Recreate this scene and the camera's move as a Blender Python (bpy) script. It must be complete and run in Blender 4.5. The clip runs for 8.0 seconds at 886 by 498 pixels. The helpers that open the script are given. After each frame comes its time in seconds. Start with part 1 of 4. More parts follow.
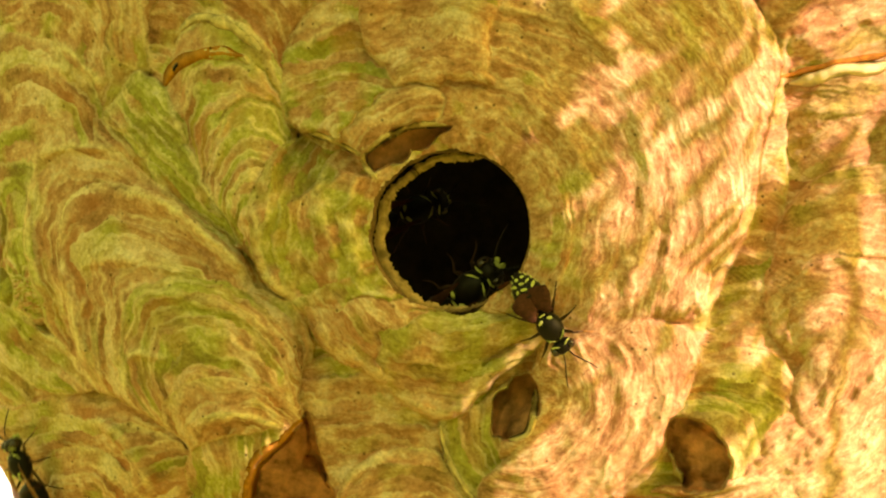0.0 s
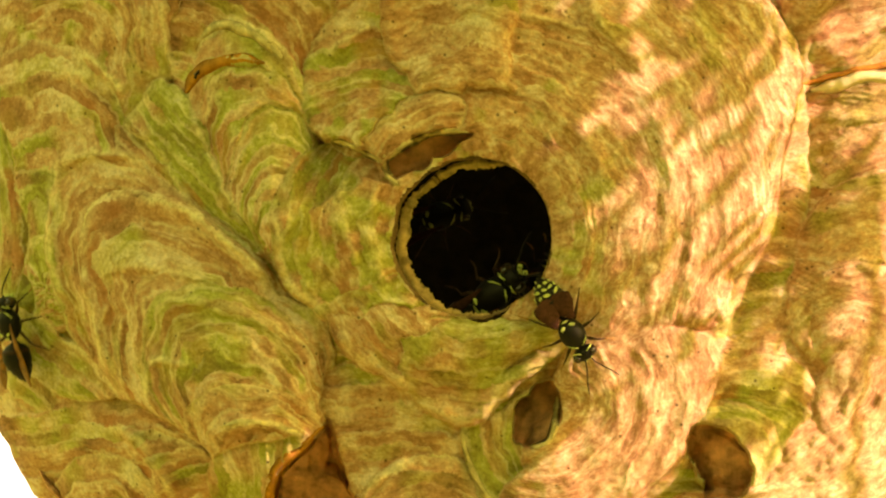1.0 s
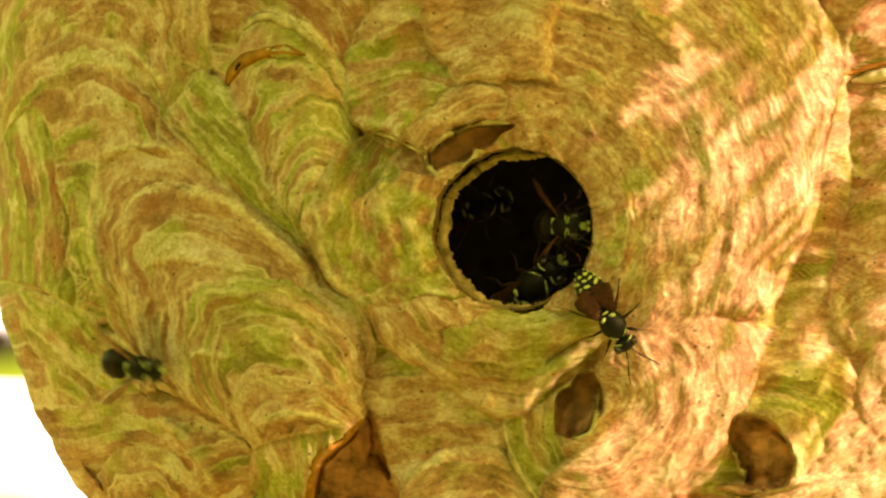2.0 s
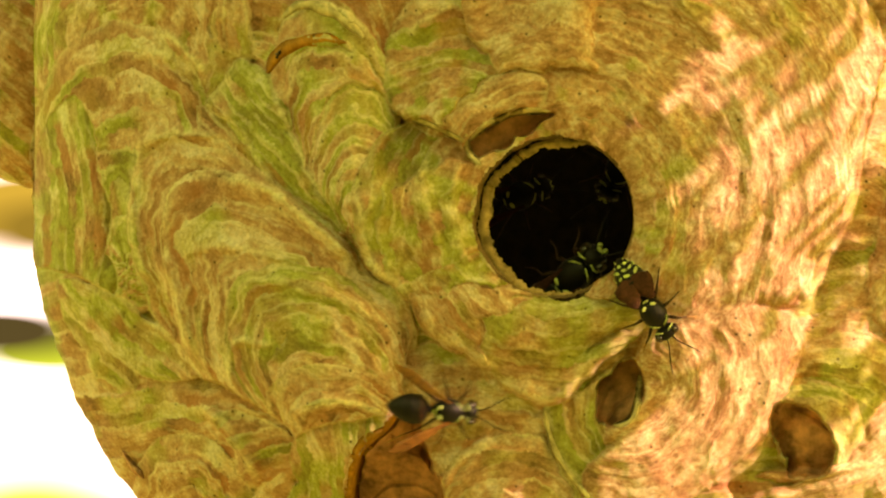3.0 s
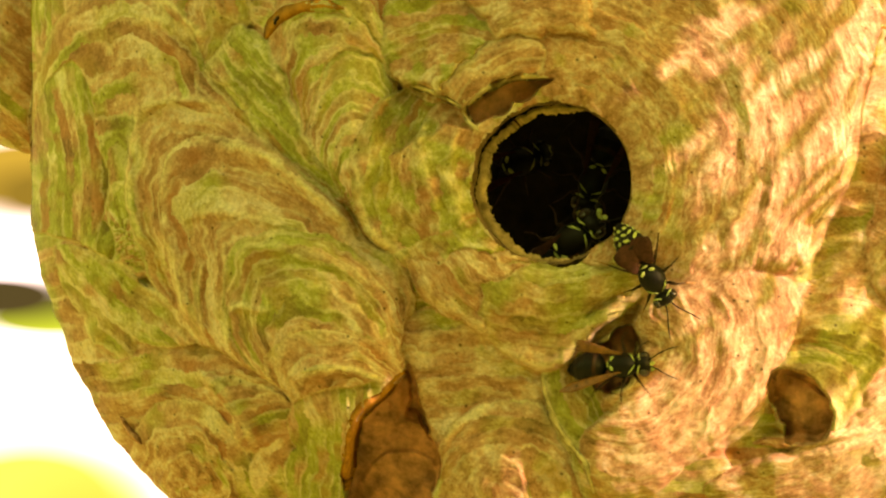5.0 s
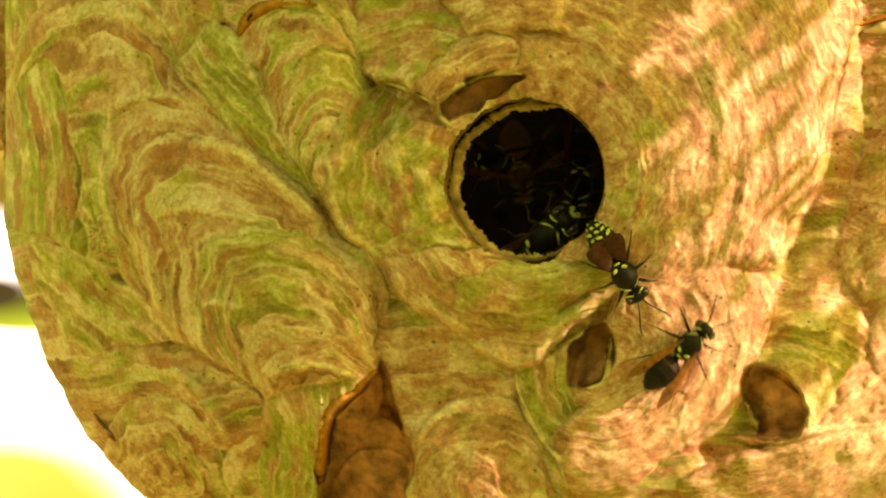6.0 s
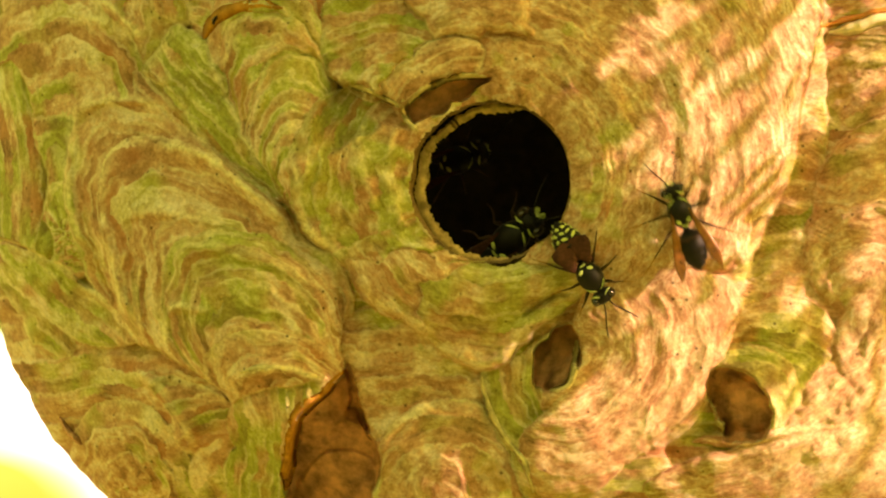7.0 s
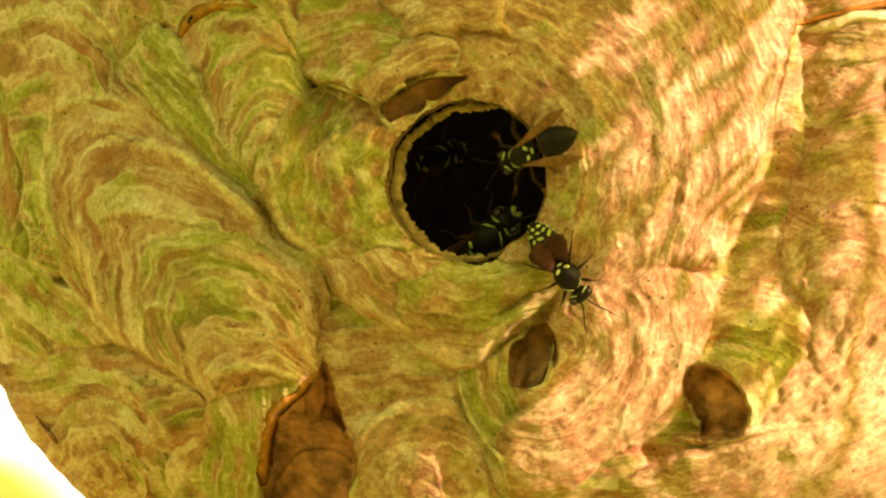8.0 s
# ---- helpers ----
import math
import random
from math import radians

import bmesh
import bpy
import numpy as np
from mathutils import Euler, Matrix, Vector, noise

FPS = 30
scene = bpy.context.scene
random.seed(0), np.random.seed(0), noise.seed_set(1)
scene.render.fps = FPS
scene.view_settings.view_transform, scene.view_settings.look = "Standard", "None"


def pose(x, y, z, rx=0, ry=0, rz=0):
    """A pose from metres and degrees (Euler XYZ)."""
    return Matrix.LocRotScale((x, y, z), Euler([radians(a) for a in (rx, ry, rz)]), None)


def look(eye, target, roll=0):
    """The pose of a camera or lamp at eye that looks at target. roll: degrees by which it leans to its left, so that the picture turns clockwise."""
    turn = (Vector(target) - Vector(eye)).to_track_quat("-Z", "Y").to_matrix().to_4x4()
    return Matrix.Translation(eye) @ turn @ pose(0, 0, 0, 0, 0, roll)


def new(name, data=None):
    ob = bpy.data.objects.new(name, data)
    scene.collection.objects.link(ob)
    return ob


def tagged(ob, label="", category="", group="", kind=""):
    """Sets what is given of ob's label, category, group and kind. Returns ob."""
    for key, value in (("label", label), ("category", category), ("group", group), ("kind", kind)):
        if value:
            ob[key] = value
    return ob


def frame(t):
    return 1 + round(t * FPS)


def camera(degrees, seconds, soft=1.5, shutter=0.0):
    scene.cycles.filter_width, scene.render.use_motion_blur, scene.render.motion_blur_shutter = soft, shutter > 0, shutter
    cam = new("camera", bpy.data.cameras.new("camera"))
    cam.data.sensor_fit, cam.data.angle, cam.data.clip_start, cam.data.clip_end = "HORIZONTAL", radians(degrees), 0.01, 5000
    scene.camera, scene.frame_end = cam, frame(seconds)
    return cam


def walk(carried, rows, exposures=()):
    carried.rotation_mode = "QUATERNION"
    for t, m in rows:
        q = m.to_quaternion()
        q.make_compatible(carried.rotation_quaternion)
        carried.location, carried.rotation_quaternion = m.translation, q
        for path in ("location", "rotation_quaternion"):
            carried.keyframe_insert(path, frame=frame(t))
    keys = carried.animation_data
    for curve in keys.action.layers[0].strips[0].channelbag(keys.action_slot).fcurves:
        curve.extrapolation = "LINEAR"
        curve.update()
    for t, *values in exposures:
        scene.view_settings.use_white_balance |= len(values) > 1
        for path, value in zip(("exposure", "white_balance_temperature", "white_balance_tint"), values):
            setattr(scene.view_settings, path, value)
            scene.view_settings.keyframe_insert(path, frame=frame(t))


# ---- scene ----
# A papery hornets' nest hanging from a branch, filmed from 1.6 m with a long lens.
# Face units: UNIT metres each, u to the right and v downwards on the nest's face, h out of it.
UNIT, DIST, EYE = 0.00009, 1.6, 1.6
cam = camera(5.05, 8.0, soft=2.2, shutter=0.7)
TURNS = [  # seconds, yaw, pitch, roll
    (0.0, 0.0, 0.0, 0.0), (0.5, 0.0394, 0.0308, 0.021), (1.0, 0.1233, 0.0405, 0.02), (1.5, 0.1917, 0.0247, 0.058),
    (2.0, 0.3584, -0.0081, 0.150), (3.5, 0.6346, -0.1267, 0.176), (4.0, 0.6438, -0.1905, 0.170), (4.5, 0.6237, -0.2406, 0.165),
    (6.0, 0.4268, -0.2901, 0.183), (6.5, 0.3226, -0.2808, 0.270), (7.0, 0.2305, -0.2763, 0.300), (7.5, 0.1605, -0.2809, 0.345),
    (8.0, 0.0928, -0.2854, 0.428),
]
walk(cam, [(t, pose(0, 0, EYE, 90 + pitch, roll, yaw)) for t, yaw, pitch, roll in TURNS],
     exposures=[(0.0, 2.77, 9000, 44), (8.0, 2.77, 9000, 44)])

# ---- light ----
SUN_TO = Vector((0.84, -0.34, 0.37)).normalized()
sun = new("sun", bpy.data.lights.new("sun", "SUN"))
sun.data.energy, sun.data.angle, sun.data.color = 1.3, radians(0.7), (1.0, 0.79, 0.66)
sun.matrix_world = look(SUN_TO * 10 + Vector((0, DIST, EYE)), (0, DIST, EYE))
world = bpy.data.worlds.new("sky")
scene.world = world
world.use_nodes = True
_n, _l = world.node_tree.nodes, world.node_tree.links
_sky = _n.new("ShaderNodeTexSky")
_sky.sky_type, _sky.sun_disc = "NISHITA", False
_sky.sun_elevation, _sky.sun_rotation = math.asin(SUN_TO.z), math.atan2(SUN_TO.x, SUN_TO.y)
_sky.air_density, _sky.dust_density = 1.0, 0.6
_sky_tint = _n.new("ShaderNodeMix")  # yellow tint put into the skylight, as if filtered by leaves
_sky_tint.data_type, _sky_tint.blend_type = "RGBA", "MULTIPLY"
_sky_tint.inputs[0].default_value, _sky_tint.inputs[7].default_value = 1.0, (1.05, 1.0, 0.19, 1.0)
_l.new(_sky.outputs[0], _sky_tint.inputs[6])
_l.new(_sky_tint.outputs[2], _n["Background"].inputs[0])
_n["Background"].inputs[1].default_value = 0.15


# ---- materials ----
class Nodes:
    """A small helper for node trees."""

    def __init__(self, name):
        self.mat = bpy.data.materials.new(name)
        self.mat.use_nodes = True
        self.tree = self.mat.node_tree
        self.bsdf = self.tree.nodes["Principled BSDF"]

    def add(self, kind, **inputs):
        node = self.tree.nodes.new("ShaderNode" + kind)
        for key, value in inputs.items():
            self.put(node, key.replace("_", " "), value)
        return node

    def put(self, node, key, value):
        sock = node.inputs[int(key[1:]) if key[0] == "i" and key[1:].isdigit() else key]
        if isinstance(value, bpy.types.NodeSocket):
            self.tree.links.new(value, sock)
        else:
            sock.default_value = value

    def math(self, op, a, b=0.0):
        node = self.add("Math", i0=a, i1=b)
        node.operation = op
        return node.outputs[0]

    def ramp(self, fac, stops):
        node = self.add("ValToRGB", Fac=fac)
        el = node.color_ramp.elements
        while len(el) < len(stops):
            el.new(0.5)
        for e, (p, c) in zip(el, stops):
            e.position, e.color = p, (*c, 1) if len(c) == 3 else c
        return node.outputs[0]

    def mix(self, fac, a, b, blend="MIX"):
        node = self.tree.nodes.new("ShaderNodeMix")
        node.data_type, node.blend_type = "RGBA", blend
        for i, value in ((0, fac), (6, a), (7, b)):
            if isinstance(value, bpy.types.NodeSocket):
                self.tree.links.new(value, node.inputs[i])
            else:
                node.inputs[i].default_value = (*value, 1) if isinstance(value, tuple) else value
        return node.outputs[2]

    def noise(self, vector, scale, detail=4.0, rough=0.6):
        return self.add("TexNoise", Vector=vector, Scale=scale, Detail=detail, Roughness=rough).outputs[0]

    def bump(self, height, strength, distance):
        node = self.add("Bump", Height=height, Strength=strength, Distance=distance)
        self.put(self.bsdf, "Normal", node.outputs[0])


def paper_material():
    """Chewed-wood paper: strip after strip of tan, olive, cream and rust along each lobe's growth lines."""
    n = Nodes("nest_paper")
    strip = n.add("Attribute")
    strip.attribute_name = "strip"
    sep = n.add("SeparateXYZ", Vector=strip.outputs["Vector"])
    count, along, which = sep.outputs
    obj = n.add("TexCoord").outputs["Object"]
    fine = n.noise(obj, 1300.0, 5.0, 0.7)
    grain = n.noise(obj, 300.0, 4.0, 0.65)
    mottle = n.noise(obj, 380.0, 6.0, 0.75)
    fade = n.add("Attribute")
    fade.attribute_name = "faded"
    fade = fade.outputs["Fac"]
    patch = n.noise(obj, 42.0, 3.0, 0.55)
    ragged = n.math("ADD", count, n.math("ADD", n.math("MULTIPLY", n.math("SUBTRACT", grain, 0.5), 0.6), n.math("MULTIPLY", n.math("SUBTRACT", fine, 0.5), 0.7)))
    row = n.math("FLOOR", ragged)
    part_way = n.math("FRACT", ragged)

    def along_strip(seed, stretch, lines=None):
        v = n.add("CombineXYZ", X=n.math("ADD", lines or n.math("MULTIPLY", row, 7.31), seed), Y=n.math("MULTIPLY", along, stretch), Z=n.math("MULTIPLY", which, 5.7))
        return n.noise(v.outputs[0], 1.0, 2.0, 0.5)

    sub = n.math("FLOOR", n.math("MULTIPLY", ragged, 2.7))
    tone = n.math("ADD", n.math("MULTIPLY", along_strip(0.0, 1.1), 0.72), n.math("MULTIPLY", along_strip(5.0, 1.6, n.math("MULTIPLY", sub, 3.17)), 0.28))
    hue = along_strip(31.7, 0.8)
    fibre = n.noise(n.add("CombineXYZ", X=n.math("MULTIPLY", count, 3.4), Y=n.math("MULTIPLY", along, 3.0), Z=which).outputs[0], 1.0, 5.0, 0.72)
    thread = n.noise(n.add("CombineXYZ", X=n.math("MULTIPLY", ragged, 8.0), Y=n.math("MULTIPLY", along, 4.5), Z=which).outputs[0], 1.0, 3.0, 0.65)
    streaky = n.math("ADD", n.math("MULTIPLY", tone, 0.52), n.math("ADD", n.math("MULTIPLY", fibre, 0.20), n.math("MULTIPLY", mottle, 0.28)))
    blotchy = n.math("ADD", n.math("MULTIPLY", mottle, 0.22), n.math("ADD", n.math("MULTIPLY", fibre, 0.42), n.math("ADD", n.math("MULTIPLY", tone, 0.16), 0.115)))
    value = n.add("Mix", i0=fade, i2=streaky, i3=blotchy).outputs[0]
    # own green of the strips, plus the green of shaded sheets painted in
    greener = n.add("Attribute")
    greener.attribute_name = "green_cast"
    value = n.math("ADD", value, n.math("MULTIPLY", n.math("SUBTRACT", thread, 0.5), n.math("ADD", 0.06, n.math("MULTIPLY", fade, 0.16))))
    warm = n.ramp(value, [(0.39, (0.20, 0.10, 0.052)), (0.45, (0.37, 0.182, 0.104)), (0.50, (0.48, 0.26, 0.155)),
                          (0.54, (0.56, 0.375, 0.245)), (0.60, (0.67, 0.53, 0.42))])
    olive = n.ramp(value, [(0.38, (0.19, 0.135, 0.049)), (0.45, (0.24, 0.23, 0.058)), (0.52, (0.32, 0.34, 0.083)),
                           (0.56, (0.46, 0.43, 0.181)), (0.62, (0.60, 0.55, 0.380))])
    green = n.ramp(n.math("ADD", n.math("ADD", n.math("MULTIPLY", hue, 0.6), n.math("MULTIPLY", patch, 0.4)), n.math("MULTIPLY", greener.outputs["Fac"], 0.30)), [(0.515, (0, 0, 0)), (0.61, (1, 1, 1))])
    # less green on the sunlit sheets: their light put into the colour
    col = n.mix(n.math("MULTIPLY", green, n.math("SUBTRACT", 0.9, n.math("MULTIPLY", fade, 0.35))), warm, olive)
    rust = n.ramp(along_strip(77.0, 0.8), [(0.60, (0, 0, 0)), (0.67, (1, 1, 1))])
    col = n.mix(n.math("MULTIPLY", rust, n.math("SUBTRACT", 0.65, n.math("MULTIPLY", fade, 0.45))), col, (0.40, 0.15, 0.075))
    # some strips turn paler towards one edge
    pale_edge = n.ramp(part_way, [(0.62, (0, 0, 0)), (0.82, (1, 1, 1))])
    col = n.mix(n.math("MULTIPLY", n.math("MULTIPLY", n.math("MULTIPLY", pale_edge, n.math("SUBTRACT", 1.0, fade)), n.ramp(along_strip(12.0, 1.3), [(0.45, (0, 0, 0)), (0.56, (1, 1, 1))])), 0.5), col, (0.64, 0.53, 0.35))
    # pale rims and crests, plus sunlit places painted paler
    pale_and_sunlit = n.add("Attribute")
    pale_and_sunlit.attribute_name = "pale_and_sunlit"
    col = n.mix(n.math("MULTIPLY", pale_and_sunlit.outputs["Fac"], n.ramp(n.math("ADD", n.math("MULTIPLY", mottle, 0.6), n.math("MULTIPLY", fine, 0.4)), [(0.38, (0.3, 0.3, 0.3)), (0.50, (1, 1, 1))])), col, (0.70, 0.60, 0.39))
    col = n.mix(0.55, col, n.ramp(fine, [(0.32, (0.55, 0.52, 0.48)), (0.68, (1.4, 1.4, 1.4))]), "MULTIPLY")
    speck = n.ramp(n.add("TexVoronoi", Vector=obj, Scale=420.0).outputs[0], [(0.08, (1, 1, 1)), (0.14, (0, 0, 0))])
    few = n.ramp(n.noise(obj, 160.0, 2.0), [(0.47, (0, 0, 0)), (0.55, (1, 1, 1))])
    col = n.mix(n.math("MULTIPLY", n.math("MULTIPLY", speck, few), 0.75), col, (0.06, 0.035, 0.012))
    n.put(n.bsdf, "Base Color", col)
    n.put(n.bsdf, "Roughness", 0.88)
    n.put(n.bsdf, "Specular IOR Level", 0.15)
    n.bump(n.math("ADD", n.math("MULTIPLY", fibre, 0.6), n.math("MULTIPLY", fine, 0.5)), 0.45, 0.0004)
    return n.mat


def plain(name, color, rough, metal=0.0, spec=0.4, var=0.25, scale=600.0, coat=0.0):
    """A surface of one colour with a little mottling and relief."""
    n = Nodes(name)
    obj = n.add("TexCoord").outputs["Object"]
    f = n.noise(obj, scale, 4.0)
    lo, hi = tuple(c * (1 - var) for c in color), tuple(min(1, c * (1 + var)) for c in color)
    n.put(n.bsdf, "Base Color", n.ramp(f, [(0.35, lo), (0.65, hi)]))
    n.put(n.bsdf, "Roughness", n.math("ADD", n.math("MULTIPLY", f, 0.2), rough - 0.1))
    n.put(n.bsdf, "Metallic", metal)
    n.put(n.bsdf, "Specular IOR Level", spec)
    n.put(n.bsdf, "Coat Weight", coat)
    n.bump(f, 0.25, 0.00005)
    return n.mat


def wing_material():
    n = Nodes("wing_membrane")
    obj = n.add("TexCoord").outputs["Object"]
    veins = n.ramp(n.noise(obj, 700.0, 4.0, 0.6), [(0.35, (0.10, 0.034, 0.010)), (0.5, (0.24, 0.085, 0.022)), (0.7, (0.36, 0.14, 0.036))])
    n.put(n.bsdf, "Base Color", veins)
    n.put(n.bsdf, "Roughness", 0.3)
    n.put(n.bsdf, "Alpha", 0.78)
    return n.mat


def backdrop_material():
    """Far sunlit foliage and bright sky, wholly out of focus."""
    n = Nodes("glowing_far_foliage")
    obj = n.add("TexCoord").outputs["Object"]
    soft = n.noise(obj, 2.2, 1.0, 0.4)
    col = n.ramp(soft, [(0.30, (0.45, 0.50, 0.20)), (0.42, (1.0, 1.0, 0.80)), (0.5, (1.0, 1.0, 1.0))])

    def blob(col, x, z, rx, rz, color):
        v = n.add("VectorMath", i0=obj, i1=(x, 0, z))
        v.operation = "SUBTRACT"
        k = n.add("VectorMath", i0=v.outputs[0], i1=(1 / rx, 0, 1 / rz))
        k.operation = "MULTIPLY"
        d = n.add("VectorMath", i0=k.outputs[0])
        d.operation = "LENGTH"
        d = n.math("ADD", d.outputs["Value"], n.math("MULTIPLY", n.math("SUBTRACT", soft, 0.5), 0.5))
        return n.mix(n.ramp(n.math("MULTIPLY", d, 0.55), [(0.28, (1, 1, 1)), (0.78, (0, 0, 0))]), col, color)

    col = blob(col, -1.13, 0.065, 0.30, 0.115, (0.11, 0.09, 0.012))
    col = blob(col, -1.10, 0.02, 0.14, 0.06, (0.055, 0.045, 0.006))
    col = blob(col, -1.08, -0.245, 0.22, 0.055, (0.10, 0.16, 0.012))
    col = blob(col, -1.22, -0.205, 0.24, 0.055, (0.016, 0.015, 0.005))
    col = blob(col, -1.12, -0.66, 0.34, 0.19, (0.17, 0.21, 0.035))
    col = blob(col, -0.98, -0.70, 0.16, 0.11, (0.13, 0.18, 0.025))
    # the sheet glows by itself, its sunlight and dark gaps painted in
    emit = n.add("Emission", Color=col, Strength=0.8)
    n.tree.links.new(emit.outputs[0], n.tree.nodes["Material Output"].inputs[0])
    return n.mat


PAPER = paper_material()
# near-black, to put the darkness of the unlit hole into the colour
CAVITY_DARK = plain("cavity_darkness", (0.022, 0.016, 0.009), 0.9, spec=0.1, var=0.35, scale=500.0)
RUSTY = plain("rust_paper", (0.40, 0.17, 0.04), 0.85, spec=0.1, var=0.3, scale=700.0)
HOLLOW = plain("pocket_paper", (0.48, 0.23, 0.14), 0.9, spec=0.1, var=0.5, scale=300.0)
# darker than the outer paper: shade on the throat's wall painted in
COLLAR = plain("shaded_throat_paper", (0.20, 0.118, 0.055), 0.9, spec=0.1, var=0.5, scale=350.0)
RIM = plain("inner_layer_paper", (0.40, 0.27, 0.125), 0.9, spec=0.1, var=0.5, scale=420.0)
STRIP = plain("pale_paper_strip", (0.54, 0.43, 0.24), 0.88, spec=0.1, var=0.4, scale=420.0)
CREAM = plain("bleached_paper", (0.75, 0.66, 0.42), 0.85, spec=0.1, var=0.15, scale=900.0)
BLACK = plain("black_chitin", (0.007, 0.005, 0.003), 0.5, spec=0.18, var=0.4, scale=2500.0)
BROWN = plain("brown_chitin", (0.030, 0.011, 0.005), 0.5, spec=0.18, var=0.4, scale=2500.0)
TAWNY = plain("tawny_chitin", (0.17, 0.09, 0.03), 0.5, spec=0.2, var=0.4, scale=2500.0)
DUSKY = plain("dusky_wing", (0.06, 0.022, 0.015), 0.75, spec=0.08, var=0.35, scale=1500.0)
YELLOW = plain("pale_yellow_chitin", (0.42, 0.50, 0.17), 0.5, spec=0.3, var=0.15, scale=2500.0)
EYE_DARK = plain("compound_eye", (0.02, 0.011, 0.006), 0.2, spec=0.6, var=0.2, scale=4000.0)
LEG = plain("leg_chitin", (0.045, 0.02, 0.009), 0.5, spec=0.2, var=0.4, scale=2500.0)
AMBER = plain("amber_tarsus", (0.32, 0.14, 0.03), 0.45, spec=0.4, var=0.3, scale=2500.0)
WING = wing_material()
BARK = plain("bark", (0.11, 0.075, 0.045), 0.9, spec=0.1, var=0.5, scale=60.0)
LEAF = plain("leaf_green", (0.07, 0.12, 0.02), 0.5, spec=0.4, var=0.4, scale=40.0)
GRASS = plain("grass", (0.34, 0.33, 0.11), 0.9, spec=0.1, var=0.5, scale=6.0)


# ---- mesh helpers ----
def from_arrays(name, verts, faces, material, parent=None, smooth=True):
    me = bpy.data.meshes.new(name)
    me.from_pydata(verts, [], faces)
    me.materials.append(material)
    me.polygons.foreach_set("use_smooth", [smooth] * len(me.polygons))
    me.update()
    ob = new(name, me)
    ob.parent = parent
    return ob


def part(name, bm, material, parent, label=""):
    me = bpy.data.meshes.new(name)
    bm.to_mesh(me)
    bm.free()
    me.materials.append(material)
    me.polygons.foreach_set("use_smooth", [True] * len(me.polygons))
    ob = new(name, me)
    ob.parent = parent
    return tagged(ob, label)


def face_point(u, v, h=0.0):
    """A point of the nest's face in the world."""
    return Vector(((u - 784) * UNIT, DIST - h * UNIT, EYE + (441 - v) * UNIT))


def tube_bm(points, radii, sides=8):
    """A tapered tube along points, closed at both ends."""
    bm = bmesh.new()
    rings = []
    pts = [Vector(p) for p in points]
    for i, p in enumerate(pts):
        way = (pts[min(i + 1, len(pts) - 1)] - pts[max(i - 1, 0)]).normalized()
        side = way.cross(Vector((0.3, 0.2, 0.93))).normalized()
        up = side.cross(way)
        rings.append([bm.verts.new(p + (side * math.cos(a) + up * math.sin(a)) * radii[i]) for a in (2 * math.pi * k / sides for k in range(sides))])
    for a, b in zip(rings, rings[1:]):
        for k in range(sides):
            bm.faces.new((a[k], a[(k + 1) % sides], b[(k + 1) % sides], b[k]))
    bm.faces.new(rings[0][::-1])
    bm.faces.new(rings[-1])
    bmesh.ops.recalc_face_normals(bm, faces=bm.faces)
    return bm


def blob_bm(center, radii, seg=20, rings=12, shape=None):
    """An ellipsoid, reshaped point by point by shape(p) in the unit ball."""
    bm = bmesh.new()
    bmesh.ops.create_uvsphere(bm, u_segments=seg, v_segments=rings, radius=1.0)
    for w in bm.verts:
        p = shape(w.co.copy()) if shape else w.co
        w.co = Vector([center[i] + p[i] * radii[i] for i in range(3)])
    return bm


# ---- noise on arrays ----
def lattice(ix, iy, seed):
    k = (ix.astype(np.int64) * 374761393 + iy.astype(np.int64) * 668265263 + seed * 974634777) & 0xFFFFFFFF
    k = ((k ^ (k >> 13)) * 1274126177) & 0xFFFFFFFF
    return ((k ^ (k >> 16)) & 0xFFFF) / 65535.0


def value_noise(x, y, seed):
    ix, iy = np.floor(x), np.floor(y)
    fx, fy = x - ix, y - iy
    fx, fy = fx * fx * (3 - 2 * fx), fy * fy * (3 - 2 * fy)
    a, b = lattice(ix, iy, seed), lattice(ix + 1, iy, seed)
    c, d = lattice(ix, iy + 1, seed), lattice(ix + 1, iy + 1, seed)
    return (a + (b - a) * fx) * (1 - fy) + (c + (d - c) * fx) * fy - 0.5


def fbm(x, y, seed, octaves=3):
    return sum(value_noise(x * 2 ** k, y * 2 ** k, seed + 17 * k) / 2 ** k for k in range(octaves))


# ---- the nest's envelope: overlapping sheets of layered paper ----
SHEETS, POCKETS, FOLDS = [], [], []


def around(points, fu, fv, theta):
    """How far a closed smooth outline through points lies from (fu, fv) in each direction."""
    ring = sorted((math.atan2(v - fv, u - fu), math.hypot(u - fu, v - fv)) for u, v in points)
    a = np.array([p[0] for p in ring])
    r = np.array([p[1] for p in ring])
    a = np.concatenate([a - 2 * math.pi, a, a + 2 * math.pi])
    r = np.concatenate([r, r, r])
    table = np.linspace(-math.pi, math.pi, 721)
    fine = np.interp(table, a, r)
    fine = np.convolve(np.concatenate([fine[-10:-1], fine, fine[1:10]]), np.hanning(13) / np.hanning(13).sum(), "same")[9:-9]
    return np.interp(theta, table, fine)


def sheet(fu, fv, points, rise=30.0, edge=6.0, ring=None, step=20.0, lip=3.0, faint=0.0, green=0.0, power=2.0, tuck=10.0, pale=0.0):
    """A sheet of paper inside an outline that opens from (fu, fv), where its growth lines close in, unless they circle
    ring.
    edge: how proud its rim stands (below 0: a crease), rounded over tuck; green, pale: how green it is and how pale its
    rim."""
    SHEETS.append((fu, fv, points, rise, edge, ring, step, lip, faint, green, power, tuck, pale))


def pocket(u, v, points, depth, soft=0.12):
    """A hollow between the paper sheets."""
    POCKETS.append((u, v, points, depth, soft))


